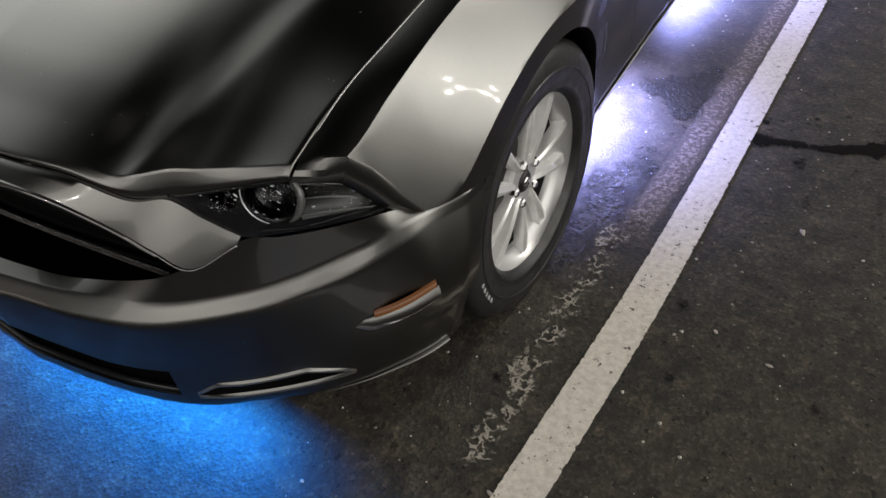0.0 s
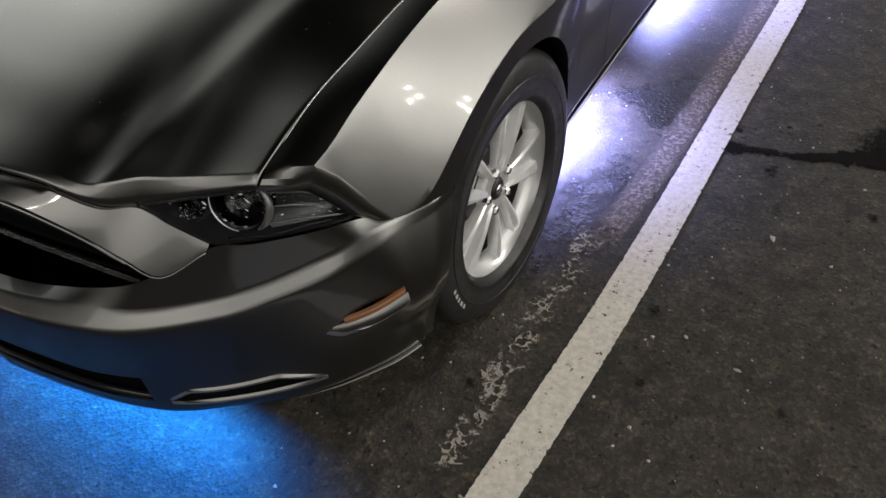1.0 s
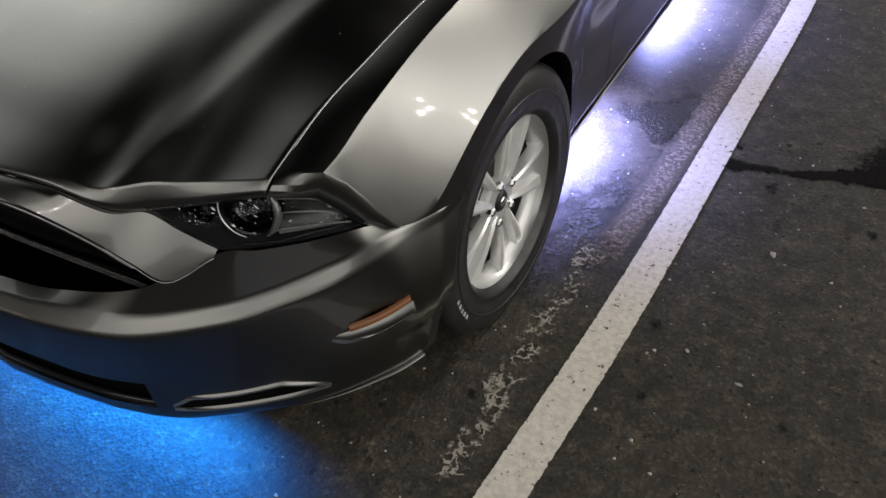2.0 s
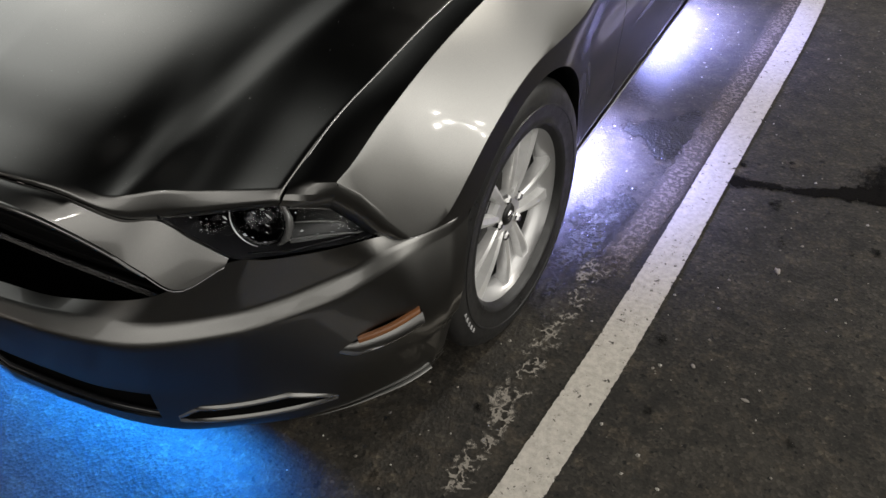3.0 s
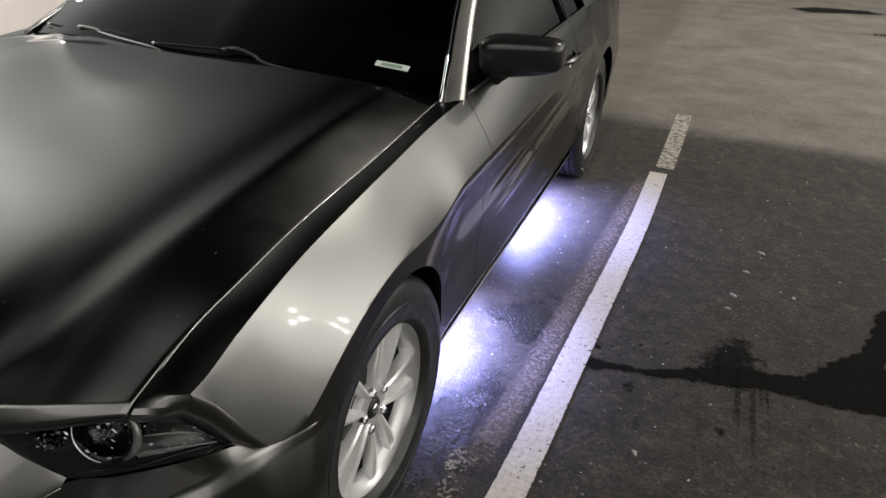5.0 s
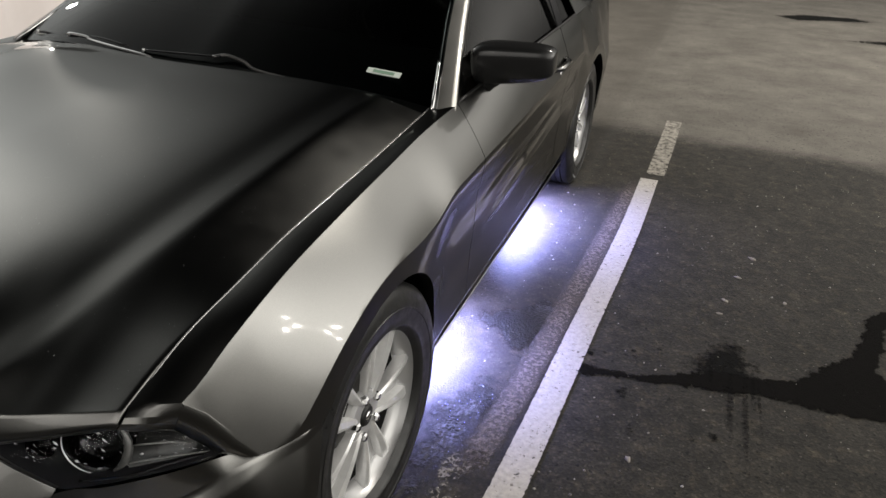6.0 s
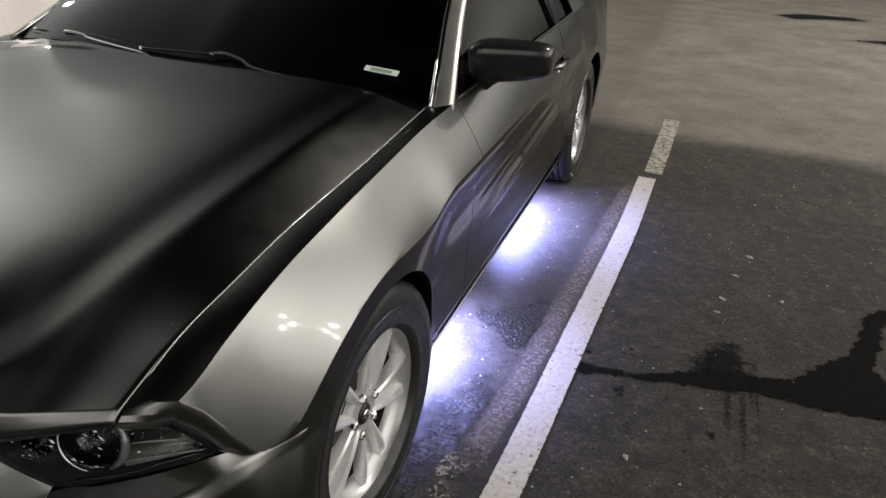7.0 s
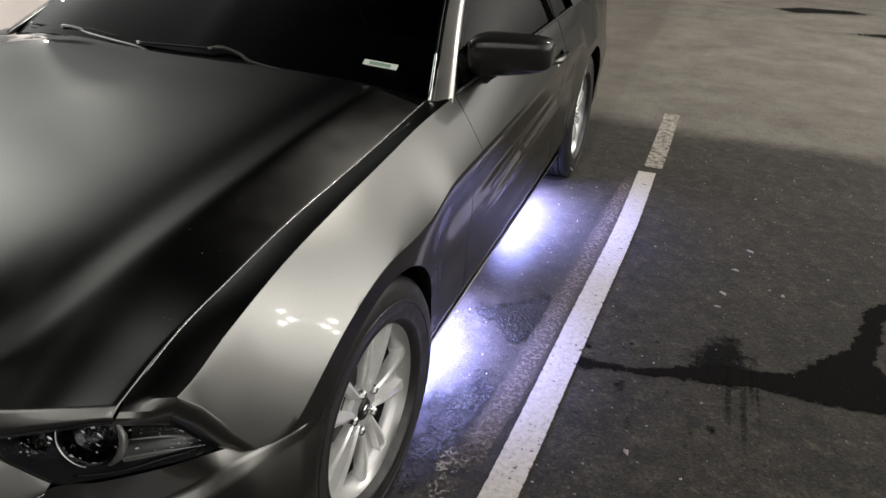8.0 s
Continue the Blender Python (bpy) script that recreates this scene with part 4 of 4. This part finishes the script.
# headlights
LT = [(0.503, -0.706, 0.721), (0.57, -0.684, 0.737), (0.634, -0.659, 0.749), (0.722, -0.631, 0.770), (0.776, -0.563, 0.735), (0.805, -0.535, 0.690), (0.822, -0.514, 0.656)]
LB = [(0.505, -0.707, 0.719), (0.572, -0.702, 0.696), (0.645, -0.694, 0.671), (0.70, -0.656, 0.667), (0.765, -0.594, 0.662), (0.803, -0.549, 0.658), (0.823, -0.514, 0.653)]
lt, lb = curve(LT, 6), curve(LB, 6)
INWARD = Vector((-0.42, 0.86, -0.12)).normalized()
for s in (1, -1):
    def side(p):
        return Vector((s * p.x, p.y, p.z))
    n = len(lt) - 1
    rows = [[side(a.lerp(b, t) - INWARD * 0.016 * math.sin(math.pi * t) * math.sin(math.pi * i / n) ** 0.5) for t in spread(0, 1, 10)] for i, (a, b) in enumerate(zip(lt, lb))]
    cavity = []
    for i, (a, b) in enumerate(zip(lt, lb)):
        k = min(1.0, 4 * min(i, n - i) / n)
        cavity.append([side(p) for p in (a + INWARD * 0.004, a + INWARD * 0.08 * k - Vector((0, 0, 0.01)), a.lerp(b, 0.5) + INWARD * 0.10 * k, b + INWARD * 0.08 * k + Vector((0, 0, 0.01)), b + INWARD * 0.004)])
    headlight = part("headlight", sheet(cavity, flip=s > 0), HOUSING, car, "headlight with black housing and clear lens")
    lens = thicken(part("lens", sheet(rows, flip=s < 0), CLEAR, headlight, "clear lens"), 0.003)
    lens.visible_shadow = False
    aim = Vector((0.30, -0.93, 0.20)).normalized().to_track_quat("X", "Z").to_matrix().to_4x4()
    mirror_side = Matrix.Diagonal((s, 1, 1, 1))
    for name, centre, r, depth, mat in (("low_beam", (0.664, -0.620, 0.716), 0.045, 0.035, CHROME), ("high_beam", (0.585, -0.655, 0.712), 0.018, 0.02, CHROME)):
        bm = lathe([(0.004, r + 0.007), (0.010, r + 0.005), (0.008, r), (0.0, r - 0.002), (-0.4 * depth, 0.86 * r), (-0.8 * depth, 0.55 * r), (-depth, 0.02 * r)], 22)
        bmesh.ops.transform(bm, matrix=mirror_side @ Matrix.Translation(centre) @ aim, verts=bm.verts)
        bowl = part(name, bm, DIM, headlight, "dark reflector bowl", smooth=False)
        bm = lathe([(0.011, r + 0.0045), (0.0125, r + 0.0035), (0.011, r + 0.0025)], 36)
        bmesh.ops.transform(bm, matrix=mirror_side @ Matrix.Translation(centre) @ aim, verts=bm.verts)
        part("ring", bm, DIM, bowl, "dark bezel ring")
        bm = bmesh.new()
        bmesh.ops.create_uvsphere(bm, u_segments=16, v_segments=10, radius=0.35 * r, matrix=mirror_side @ Matrix.Translation(centre) @ aim @ pose(-0.3 * depth, 0, 0))
        part("bulb", bm, CLEAR, bowl)
    # silver post beside the low beam, and a bright arc painted for the glint on its far side
    low_beam = mirror_side @ Matrix.Translation((0.664, -0.620, 0.716)) @ aim
    arc = [low_beam @ Vector((0.006, 0.056 * math.cos(a), 0.056 * math.sin(a))) for a in spread(radians(-60), radians(50), 10)]
    part("divider", tube(arc, [0.002, 0.004, 0.006, 0.0075, 0.008, 0.008, 0.0075, 0.006, 0.005, 0.003, 0.002], 8), NUT, headlight, "curved silver divider")
    arc = [low_beam @ Vector((0.012, 0.052 * math.cos(a), 0.052 * math.sin(a))) for a in spread(radians(150), radians(262), 16)]
    part("bright_arc", tube(arc, [0.0004 + 0.0008 * math.sin(math.pi * k / 16) for k in range(17)], 8), GLINT, headlight, "thin bright arc standing in for the glint beside the low beam")
    # turn lamp: a smooth dark bowl with slim bright ribs
    rows = [[side(lt[k].lerp(lb[k], t) + INWARD * (0.024 + 0.016 * math.sin(math.pi * t))) for t in spread(0.06, 0.94, 8)] for k in range(20, 35)]
    turn = part("turn_reflector", sheet(rows, flip=s < 0), SMOKED, headlight, "dark turn lamp reflector")
    for q, k0, k1, r in ((0.18, 19, 30, 0.0016), (0.46, 20, 28, 0.0020), (0.80, 19, 35, 0.0018)):
        pts = [side(lt[k].lerp(lb[k], q) + INWARD * 0.020) for k in range(k0, k1)]
        part("rib", tube(pts, [0.3 * r + 0.7 * r * math.sin(math.pi * (k - k0 + 0.5) / (k1 - k0)) for k in range(k0, k1)], 6), NUT, turn, "slim silver rib")
    # tiny bright chips strewn in place of glints inside the headlight
    rng = random.Random(8)
    bm = bmesh.new()
    for _ in range(40):
        t = rng.choice((rng.uniform(0.12, 0.34), rng.uniform(0.40, 0.60), rng.uniform(0.56, 0.90)))
        k = int(t * n)
        p = lt[k].lerp(lb[k], rng.uniform(0.12, 0.80)) + INWARD * rng.uniform(0.014, 0.022)
        size = rng.choice((0.0008, 0.0010, 0.0013, 0.0018, 0.0024))
        turn_by = Matrix.Rotation(rng.uniform(-0.7, 0.7), 4, "Y") @ Matrix.Rotation(rng.uniform(0, 3.1), 4, "X")
        bmesh.ops.create_cone(bm, cap_ends=True, segments=4, radius1=size, radius2=0.3 * size, depth=size, matrix=Matrix.Translation(side(p)) @ turn_by @ Matrix.Diagonal((2.6, 0.9, 0.6, 1)))
    tagged(part("reflector_facets", bm, GLINT, headlight, smooth=False), "tiny bright chips standing in for glints in the headlight", kind="stuff")
    pts = [side(p) for p in curve([(0.66, -0.665, 0.668), (0.72, -0.628, 0.668), (0.765, -0.575, 0.665), (0.80, -0.53, 0.66)], 5)]
    part("trim", tube(pts, 0.0022, 6), DIM, headlight, "black lower trim")

# wheels
TYRE = [(-0.085, 0.222), (-0.100, 0.236), (-0.110, 0.27), (-0.109, 0.305), (-0.101, 0.330), (-0.088, 0.344)]
tread = []
for x0 in (-0.078, -0.045, -0.012, 0.020, 0.052):
    tread += [(x0 - 0.002, 0.3485), (x0, 0.341), (x0 + 0.006, 0.341), (x0 + 0.008, 0.3495)]
TYRE += [(-0.082, 0.3475)] + tread + [(0.082, 0.3475), (0.088, 0.344), (0.101, 0.330), (0.109, 0.305), (0.1095, 0.292), (0.1115, 0.291), (0.1115, 0.287), (0.110, 0.286), (0.108, 0.265), (0.104, 0.250), (0.106, 0.247), (0.105, 0.243), (0.098, 0.236), (0.085, 0.226)]
RIM = [(-0.10, 0.232), (-0.098, 0.222), (-0.06, 0.208), (0.0, 0.203), (0.040, 0.206), (0.052, 0.213), (0.060, 0.2225), (0.074, 0.2285), (0.088, 0.232), (0.090, 0.236)]
RIM_LIP = [(0.086, 0.2345), (0.094, 0.2355), (0.097, 0.2385), (0.0965, 0.243), (0.092, 0.2455), (0.084, 0.244)]


def spoke_mesh(bm, angle):
    """One twin-ridged spoke from the hub to the rim."""
    rows = []
    for k in range(9):
        t = k / 8
        r = 0.045 + 0.180 * t
        w = 0.058 + 0.098 * t ** 1.1
        face = 0.058 + 0.006 * math.sin(math.pi * t) + 0.006 * t
        groove = 0.021 * step(0.0, 0.25, t)
        row = []
        for f, d in ((-0.50, -0.046), (-0.485, -0.008), (-0.47, 0.002), (-0.38, 0.006), (-0.24, 0.001), (-0.205, -groove), (0.205, -groove), (0.24, 0.001), (0.38, 0.006), (0.47, 0.002), (0.485, -0.008), (0.50, -0.046)):
            a = f * w
            row.append((face + d, r * math.cos(angle) - a * math.sin(angle), r * math.sin(angle) + a * math.cos(angle)))
        rows.append(row)
    sheet(rows, bm)
    bm.faces.ensure_lookup_table()
    for i, f in enumerate(bm.faces):
        if i % 11 == 5:
            f.material_index = 1


def wheel_parts(wheel_ob):
    for k in range(5):
        bm = bmesh.new()
        spoke_mesh(bm, radians(354 + 72 * k))
        bmesh.ops.recalc_face_normals(bm, faces=bm.faces)
        part("spoke", bm, [ALLOY, POCKET], wheel_ob, angle=18)
    part("rim_lip", lathe(RIM_LIP, 96), LIP_METAL, wheel_ob, "bright polished rim lip", angle=40)
    tyre = part("tyre", lathe(TYRE, 96), RUBBER, wheel_ob, "black worn rubber tyre", angle=50)
    for k, (a, size) in enumerate(((194, 0.010), (198, 0.013), (202, 0.009), (206, 0.013), (210, 0.011))):
        m = Matrix.Rotation(radians(a), 4, "X") @ pose(0.1078, 0.300, 0, 0, 0, -10)
        part("raised_mark", block(0.003, 0.022, size, m, 0.0008), SCUFFED, tyre, "scuffed raised marking")
    bm = lathe([(0.0435, 0.070), (0.0435, 0.118), (0.041, 0.122), (0.036, 0.120)], 48)
    part("brake_disc", bm, DISC, wheel_ob, "grey steel brake disc")
    bm = lathe([(0.066, 0.001), (0.068, 0.018), (0.066, 0.026), (0.058, 0.030), (0.04, 0.030)], 32)
    cap = part("centre_cap", bm, BLACK, wheel_ob, "black centre cap")
    part("emblem", lathe([(0.0715, 0.001), (0.071, 0.010), (0.068, 0.014), (0.066, 0.0145)], 20), CHROME, cap, "small chrome emblem")
    for k in range(5):
        a = math.radians(354 + 36 + 72 * k)
        bm = lathe([(0.074, 0.001), (0.074, 0.008), (0.069, 0.0125), (0.05, 0.013), (0.04, 0.015)], 6)
        bmesh.ops.transform(bm, matrix=Matrix.Translation((0, 0.056 * math.cos(a), 0.056 * math.sin(a))), verts=bm.verts)
        part("lug_nut", bm, CHROME, wheel_ob, smooth=False)
    # black sheet behind the spokes in place of the shade in their gaps
    part("barrel", lathe([(0.020, 0.200), (0.040, 0.190), (0.042, 0.04)], 48), VOID, wheel_ob)


def wheel_mesh():
    bm = lathe(RIM, 96)
    lathe([(0.060, 0.030), (0.061, 0.040), (0.059, 0.066), (0.045, 0.074), (0.0, 0.078)], 48, bm)
    bmesh.ops.recalc_face_normals(bm, faces=bm.faces)
    return bm


first_wheel = part("wheel", wheel_mesh(), POCKET, car, "silver five twin-spoke alloy wheel", angle=35)
wheel_parts(first_wheel)
first_wheel.matrix_basis = pose(0.787, 0, 0.350, 0, 0, -2.5)
for m in (pose(0.780, WHEELBASE, 0.350, 40), pose(-0.787, 0, 0.350, 25, 0, 180), pose(-0.780, WHEELBASE, 0.350, 10, 0, 180)):
    copy_thing(first_wheel, m)

# windscreen, pillars, roof and glass
GB = [(0, 0.605, 1.012), (0.28, 0.612, 1.005), (0.55, 0.622, 0.989), (0.775, 0.635, 0.960)]
GT = [(0, 1.375, 1.370), (0.22, 1.385, 1.366), (0.42, 1.41, 1.356), (0.575, 1.445, 1.325)]
gb, gt = mirrored(curve(GB, 6)), mirrored(curve(GT, 6))
rows = [[a.lerp(b, t) + Vector((0, -0.03 * math.sin(math.pi * t), 0.03 * math.sin(math.pi * t))) for a, b in zip(gb, gt)] for t in spread(0, 1, 12)]
screen = part("windscreen", sheet(rows), TINT, car, "dark curved windscreen glass")
bm = block(0.112, 0.002, 0.021, None, 0.0)
sticker = part("sticker", bm, WHITE, screen, "small pale registration sticker", smooth=False)
sp = Vector((0.580, 0.687, 1.0325))
sticker.matrix_basis = Matrix.Translation(sp) @ pose(0, 0, 0, -57, 0, 0) @ pose(0, 0, 0, 0, 4, 0)
bar = part("print_bar", block(0.070, 0.001, 0.010), GREEN, sticker, smooth=False)
bar.matrix_basis = pose(0, -0.0018, 0)

rail_y = [(0.63, 0.775), (1.07, 0.657), (1.445, 0.585), (1.9, 0.575), (2.4, 0.560)]
rail_z = [(0.63, 0.962), (1.07, 1.186), (1.445, 1.350), (1.9, 1.372), (2.4, 1.300)]
for s in (1, -1):
    # A pillar with the screen moulding
    inner = [Vector((s * (at_curve(rail_y, y)), y, at_curve(rail_z, y))) for y in spread(0.63, 1.45, 14)]
    rows = []
    for i, p in enumerate(inner):
        t = i / (len(inner) - 1)
        w = 0.056 - 0.014 * t
        rows.append([p + Vector((-s * 0.012, -0.004, -0.006)), p + Vector((0, -0.010, 0.003)), p + Vector((s * 0.06 * w, -0.010, 0.005)), p + Vector((s * 0.35 * w, -0.0022, 0.0008)), p + Vector((s * 0.66 * w, 0.0062, -0.0038)), p + Vector((s * 0.90 * w, 0.0128, -0.0076)), p + Vector((s * 0.98 * w, 0.019, -0.015)), p + Vector((s * w, 0.030, -0.030)), p + Vector((s * (w - 0.006), 0.06, -0.045))])
    thicken(part("windscreen_pillar", sheet(rows, flip=s < 0), PAINT, car, angle=40), 0.004)
    part("screen_moulding", tube([p + Vector((-s * 0.010, -0.014, 0.003)) for p in inner], 0.0052, 8), CHROME, car, "bright screen moulding")
    # side glass
    rows = []
    for y in spread(0.72, 2.45, 30):
        a = Vector((s * (at_curve(FOLD_X, y) - 0.012), y, fold_top(y) - 0.01))
        b = Vector((s * (at_curve(rail_y, y) + 0.010), y + 0.02, at_curve(rail_z, y) - 0.006))
        rows.append([a.lerp(b, t) + Vector((s * 0.02 * math.sin(math.pi * t), 0, 0)) for t in spread(0, 1, 8)])
    part("side_window", sheet(rows, flip=s > 0), SIDE_TINT, car, "dark side window")
    pts = [Vector((s * (at_curve(FOLD_X, y) - 0.004), y, fold_top(y) + 0.003)) for y in spread(0.70, 2.42, 30)]
    part("belt_strip", tube(pts, 0.006, 8), BLACK, car, "black rubber belt strip")
    # B pillar and rear pillar
    rows = []
    for y in (1.93, 2.02):
        a = Vector((s * (at_curve(FOLD_X, y) - 0.004), y, fold_top(y)))
        b = Vector((s * (at_curve(rail_y, y) + 0.03), y, at_curve(rail_z, y)))
        rows.append([a.lerp(b, t) + Vector((s * 0.024 * math.sin(math.pi * t), 0, 0)) for t in spread(0, 1, 8)])
    thicken(part("door_pillar", sheet(rows, flip=s < 0), GLOSS, car), 0.004)
    rows = []
    for y in spread(2.30, 3.2, 12):
        a = Vector((s * (at_curve(FOLD_X, y)), y, fold_top(y)))
        b = Vector((s * 0.56, y - 0.15 * (y - 2.3), 1.30 - 0.32 * ((y - 2.3) / 0.9) ** 1.3))
        rows.append([a.lerp(b, t) + Vector((s * 0.03 * math.sin(math.pi * t), 0, 0.01 * math.sin(math.pi * t))) for t in spread(0, 1, 8)])
    thicken(part("rear_pillar", sheet(rows, flip=s < 0), PAINT, car), 0.004)

    # door mirror
    my, mz = (0.0, 0.0) if s > 0 else (0.10, 0.085)
    rows = []
    for i in range(17):
        a = -math.pi / 2 + math.pi * i / 16
        row = []
        for k in range(28):
            b = 2 * math.pi * k / 28
            def sq_(v, e):
                return math.copysign(abs(v) ** e, v)
            cx, r = sq_(math.sin(a), 0.6), abs(math.cos(a)) ** 0.36
            grow = 1.0 - 0.14 * cx
            row.append((s * (0.908 + 0.132 * cx), my + 0.955 + 0.012 * cx + 0.064 * grow * r * sq_(math.cos(b), 0.5), mz + 1.047 + 0.010 * cx + 0.062 * grow * r * sq_(math.sin(b), 0.55)))
        rows.append(row)
    bm = sheet(rows, wrap=True)
    bmesh.ops.recalc_face_normals(bm, faces=bm.faces)
    door_mirror = part("door_mirror", bm, SHELL, car, "dark grey door mirror shell")
    bm = tube([(s * 0.80, my + 0.93, 0.955), (s * 0.835, my + 0.94, mz + 0.985), (s * 0.87, my + 0.95, mz + 1.01)], [0.034, 0.03, 0.03], 12)
    part("foot", bm, BLACK, door_mirror)
    bm = block(0.19, 0.004, 0.085, pose(s * 0.92, my + 1.018, mz + 1.045, 0, 0, s * 4), 0.0)
    part("mirror_glass", bm, CHROME, door_mirror, smooth=False)
    # sail panel in front of the side window
    bm = sheet([[(s * 0.805, 0.80, 0.955), (s * 0.812, 0.93, 0.958)], [(s * 0.765, 0.86, 1.06), (s * 0.775, 0.93, 1.075)]], flip=s < 0)
    thicken(part("sail_panel", bm, PAINT, car), 0.006)

rows = [[(x, y, 1.372 + 0.022 * math.sin(math.pi * (y - 1.37) / 1.1) - 0.12 * step(2.1, 2.7, y) * 0.5 - 0.05 * (abs(x) / 0.58) ** 2.5) for x in spread(-0.60, 0.60, 20)] for y in spread(1.375, 2.42, 16)]
thicken(part("roof", sheet(rows), PAINT, car), 0.005)
rows = [[(x, 2.42 + 0.75 * t, 1.335 - 0.31 * t - 0.05 * (abs(x) / 0.58) ** 2.5 * (1 - 0.5 * t)) for x in spread(-0.58, 0.58, 16)] for t in spread(0, 1, 8)]
part("rear_window", sheet(rows), TINT, car, "dark rear window")
rows = [[(x * (0.80 - 0.05 * t), 3.15 + 0.62 * t, 0.985 - 0.015 * t + 0.03 * (1 - x * x)) for x in spread(-1, 1, 16)] for t in spread(0, 1, 8)]
rows += [[(x * 0.75, 3.79, 0.94 - 0.2 * t + 0.03 * (1 - x * x) * (1 - t)) for x in spread(-1, 1, 16)] for t in spread(0, 1, 4)]
thicken(part("boot_lid", sheet(rows), PAINT, car), 0.005)
rows = [[(0.80 * x, 3.83 - 0.12 * x * x, 0.30 + 0.45 * t) for x in spread(-1, 1, 16)] for t in spread(0, 1, 6)]
thicken(part("rear_bumper", sheet(rows, flip=True), PAINT, car), 0.005)

# cowl, wipers, cabin
rows = [[(x, 0.553 + 0.11 * x * x + 0.09 * t, 0.975 - 0.075 * x * x + 0.012 * t) for x in spread(-0.76, 0.76, 30)] for t in spread(0, 1, 3)]
thicken(part("cowl", sheet(rows), BLACK, car, "black plastic cowl panel"), 0.005)
for pts, edge in (([(-0.739, 0.660, 1.020), (-0.600, 0.655, 1.019), (-0.585, 0.650, 1.037), (-0.51, 0.650, 1.033), (-0.485, 0.642, 1.026), (-0.36, 0.622, 1.018), (-0.24, 0.608, 1.010), (-0.20, 0.606, 0.998)], [(-0.736, 0.660, 1.029), (-0.596, 0.660, 1.026), (-0.48, 0.655, 1.036), (-0.32, 0.632, 1.026)]),
                  ([(0.030, 0.608, 1.034), (0.072, 0.622, 1.040), (0.136, 0.618, 1.028), (0.178, 0.612, 1.010), (0.30, 0.606, 0.997), (0.40, 0.612, 0.990)], [(-0.245, 0.616, 1.024), (-0.10, 0.612, 1.030), (0.034, 0.610, 1.036), (0.06, 0.620, 1.040)])):
    # far arm silver, near arm duller: reflected lamplight painted into the colour
    arm = part("wiper", tube(curve(pts, 6), 0.0055, 8), SATIN if pts[0][0] < 0 else NUT, car, "wet black wiper arm, painted silvery for the lamplight it reflects")
    part("blade", tube(curve(edge, 6), 0.0035, 6), GLOSS, arm)
    bm = bmesh.new()
    bmesh.ops.create_uvsphere(bm, u_segments=12, v_segments=8, radius=0.006, matrix=Matrix.Translation(edge[0]))
    part("tip", bm, SATIN, arm)
rows = [[(x, 0.70 + 0.5 * t, 0.93 - 0.05 * x * x + 0.03 * math.sin(math.pi * t)) for x in spread(-0.70, 0.70, 12)] for t in spread(0, 1, 6)]
rows.append([(x, 1.21, 0.45) for x in spread(-0.70, 0.70, 12)])
part("dashboard", sheet(rows), CABIN, car, "dark dashboard")
ring = [Vector((0.37 + 0.185 * math.cos(a), 1.38 - 0.06 * math.sin(a), 0.92 + 0.175 * math.sin(a))) for a in spread(0, 2 * math.pi, 40)[:-1]]
part("steering_wheel", tube(ring, 0.015, 8, closed=True), CABIN, car, "black steering wheel")
for x in (-0.37, 0.37):
    part("seat", block(0.48, 0.16, 0.75, pose(x, 1.95, 0.80, -14), 0.05), CABIN, car, "dark front seat")
part("cabin_floor", block(1.5, 2.2, 0.04, pose(0, 1.9, 0.40)), CABIN, car)
# unseen black plates, added to stop lamplight passing through the hollow body
part("splash_panel", block(0.96, 0.46, 0.012, pose(0, -0.535, 0.30)), VOID, car)
part("radiator_panel", block(1.16, 0.02, 0.46, pose(0, -0.60, 0.50)), VOID, car)
part("bulkhead", block(1.38, 0.03, 0.62, pose(0, 0.62, 0.58)), VOID, car)
part("underbody", block(1.1, 4.1, 0.03, pose(0, 1.50, 0.25)), VOID, car)
part("rear_bulkhead", block(1.5, 0.03, 0.7, pose(0, 2.9, 0.62)), VOID, car)

# light units under the car
BLUE, PALE = (0.012, 0.25, 1.0), (0.38, 0.40, 1.0)
for name, m, sx, sy, power, colour in (("front", pose(0.0, -0.68, 0.160, -64), 1.0, 0.02, 31, BLUE), ("side_a", pose(0.71, 0.86, 0.200, 0, -14), 0.03, 0.50, 33, PALE), ("side_b", pose(0.71, 2.08, 0.200, 0, -20), 0.03, 0.56, 42, PALE)):
    bm = block(sx + 0.02, sy + 0.01, 0.014, m @ pose(0, 0, 0.010), 0.003)
    part("underglow_unit", bm, BLACK, car, "slim light unit under the car")
    area_lamp("underglow_" + name, m, power, colour, sx, sy).data.spread = radians(170 if name == "front" else 142)

# the body leans a little: its far shoulder stands higher and wider, the wipers and the low parts keep their place
for ob in [o for o in car.children_recursive if o.type == "MESH" and o.name.split(".")[0] not in ("wiper", "blade", "tip")]:
    for v in ob.data.vertices:
        k = step(0.05, 0.80, -v.co.x) * step(0.50, 0.90, v.co.z) * step(-0.5, 0.4, v.co.y)
        v.co += Vector((-0.036 * k, 0, 0.034 * k + (0.03 * k * (1 - step(0.38, 0.62, v.co.y)) if ob == hood else 0.0)))
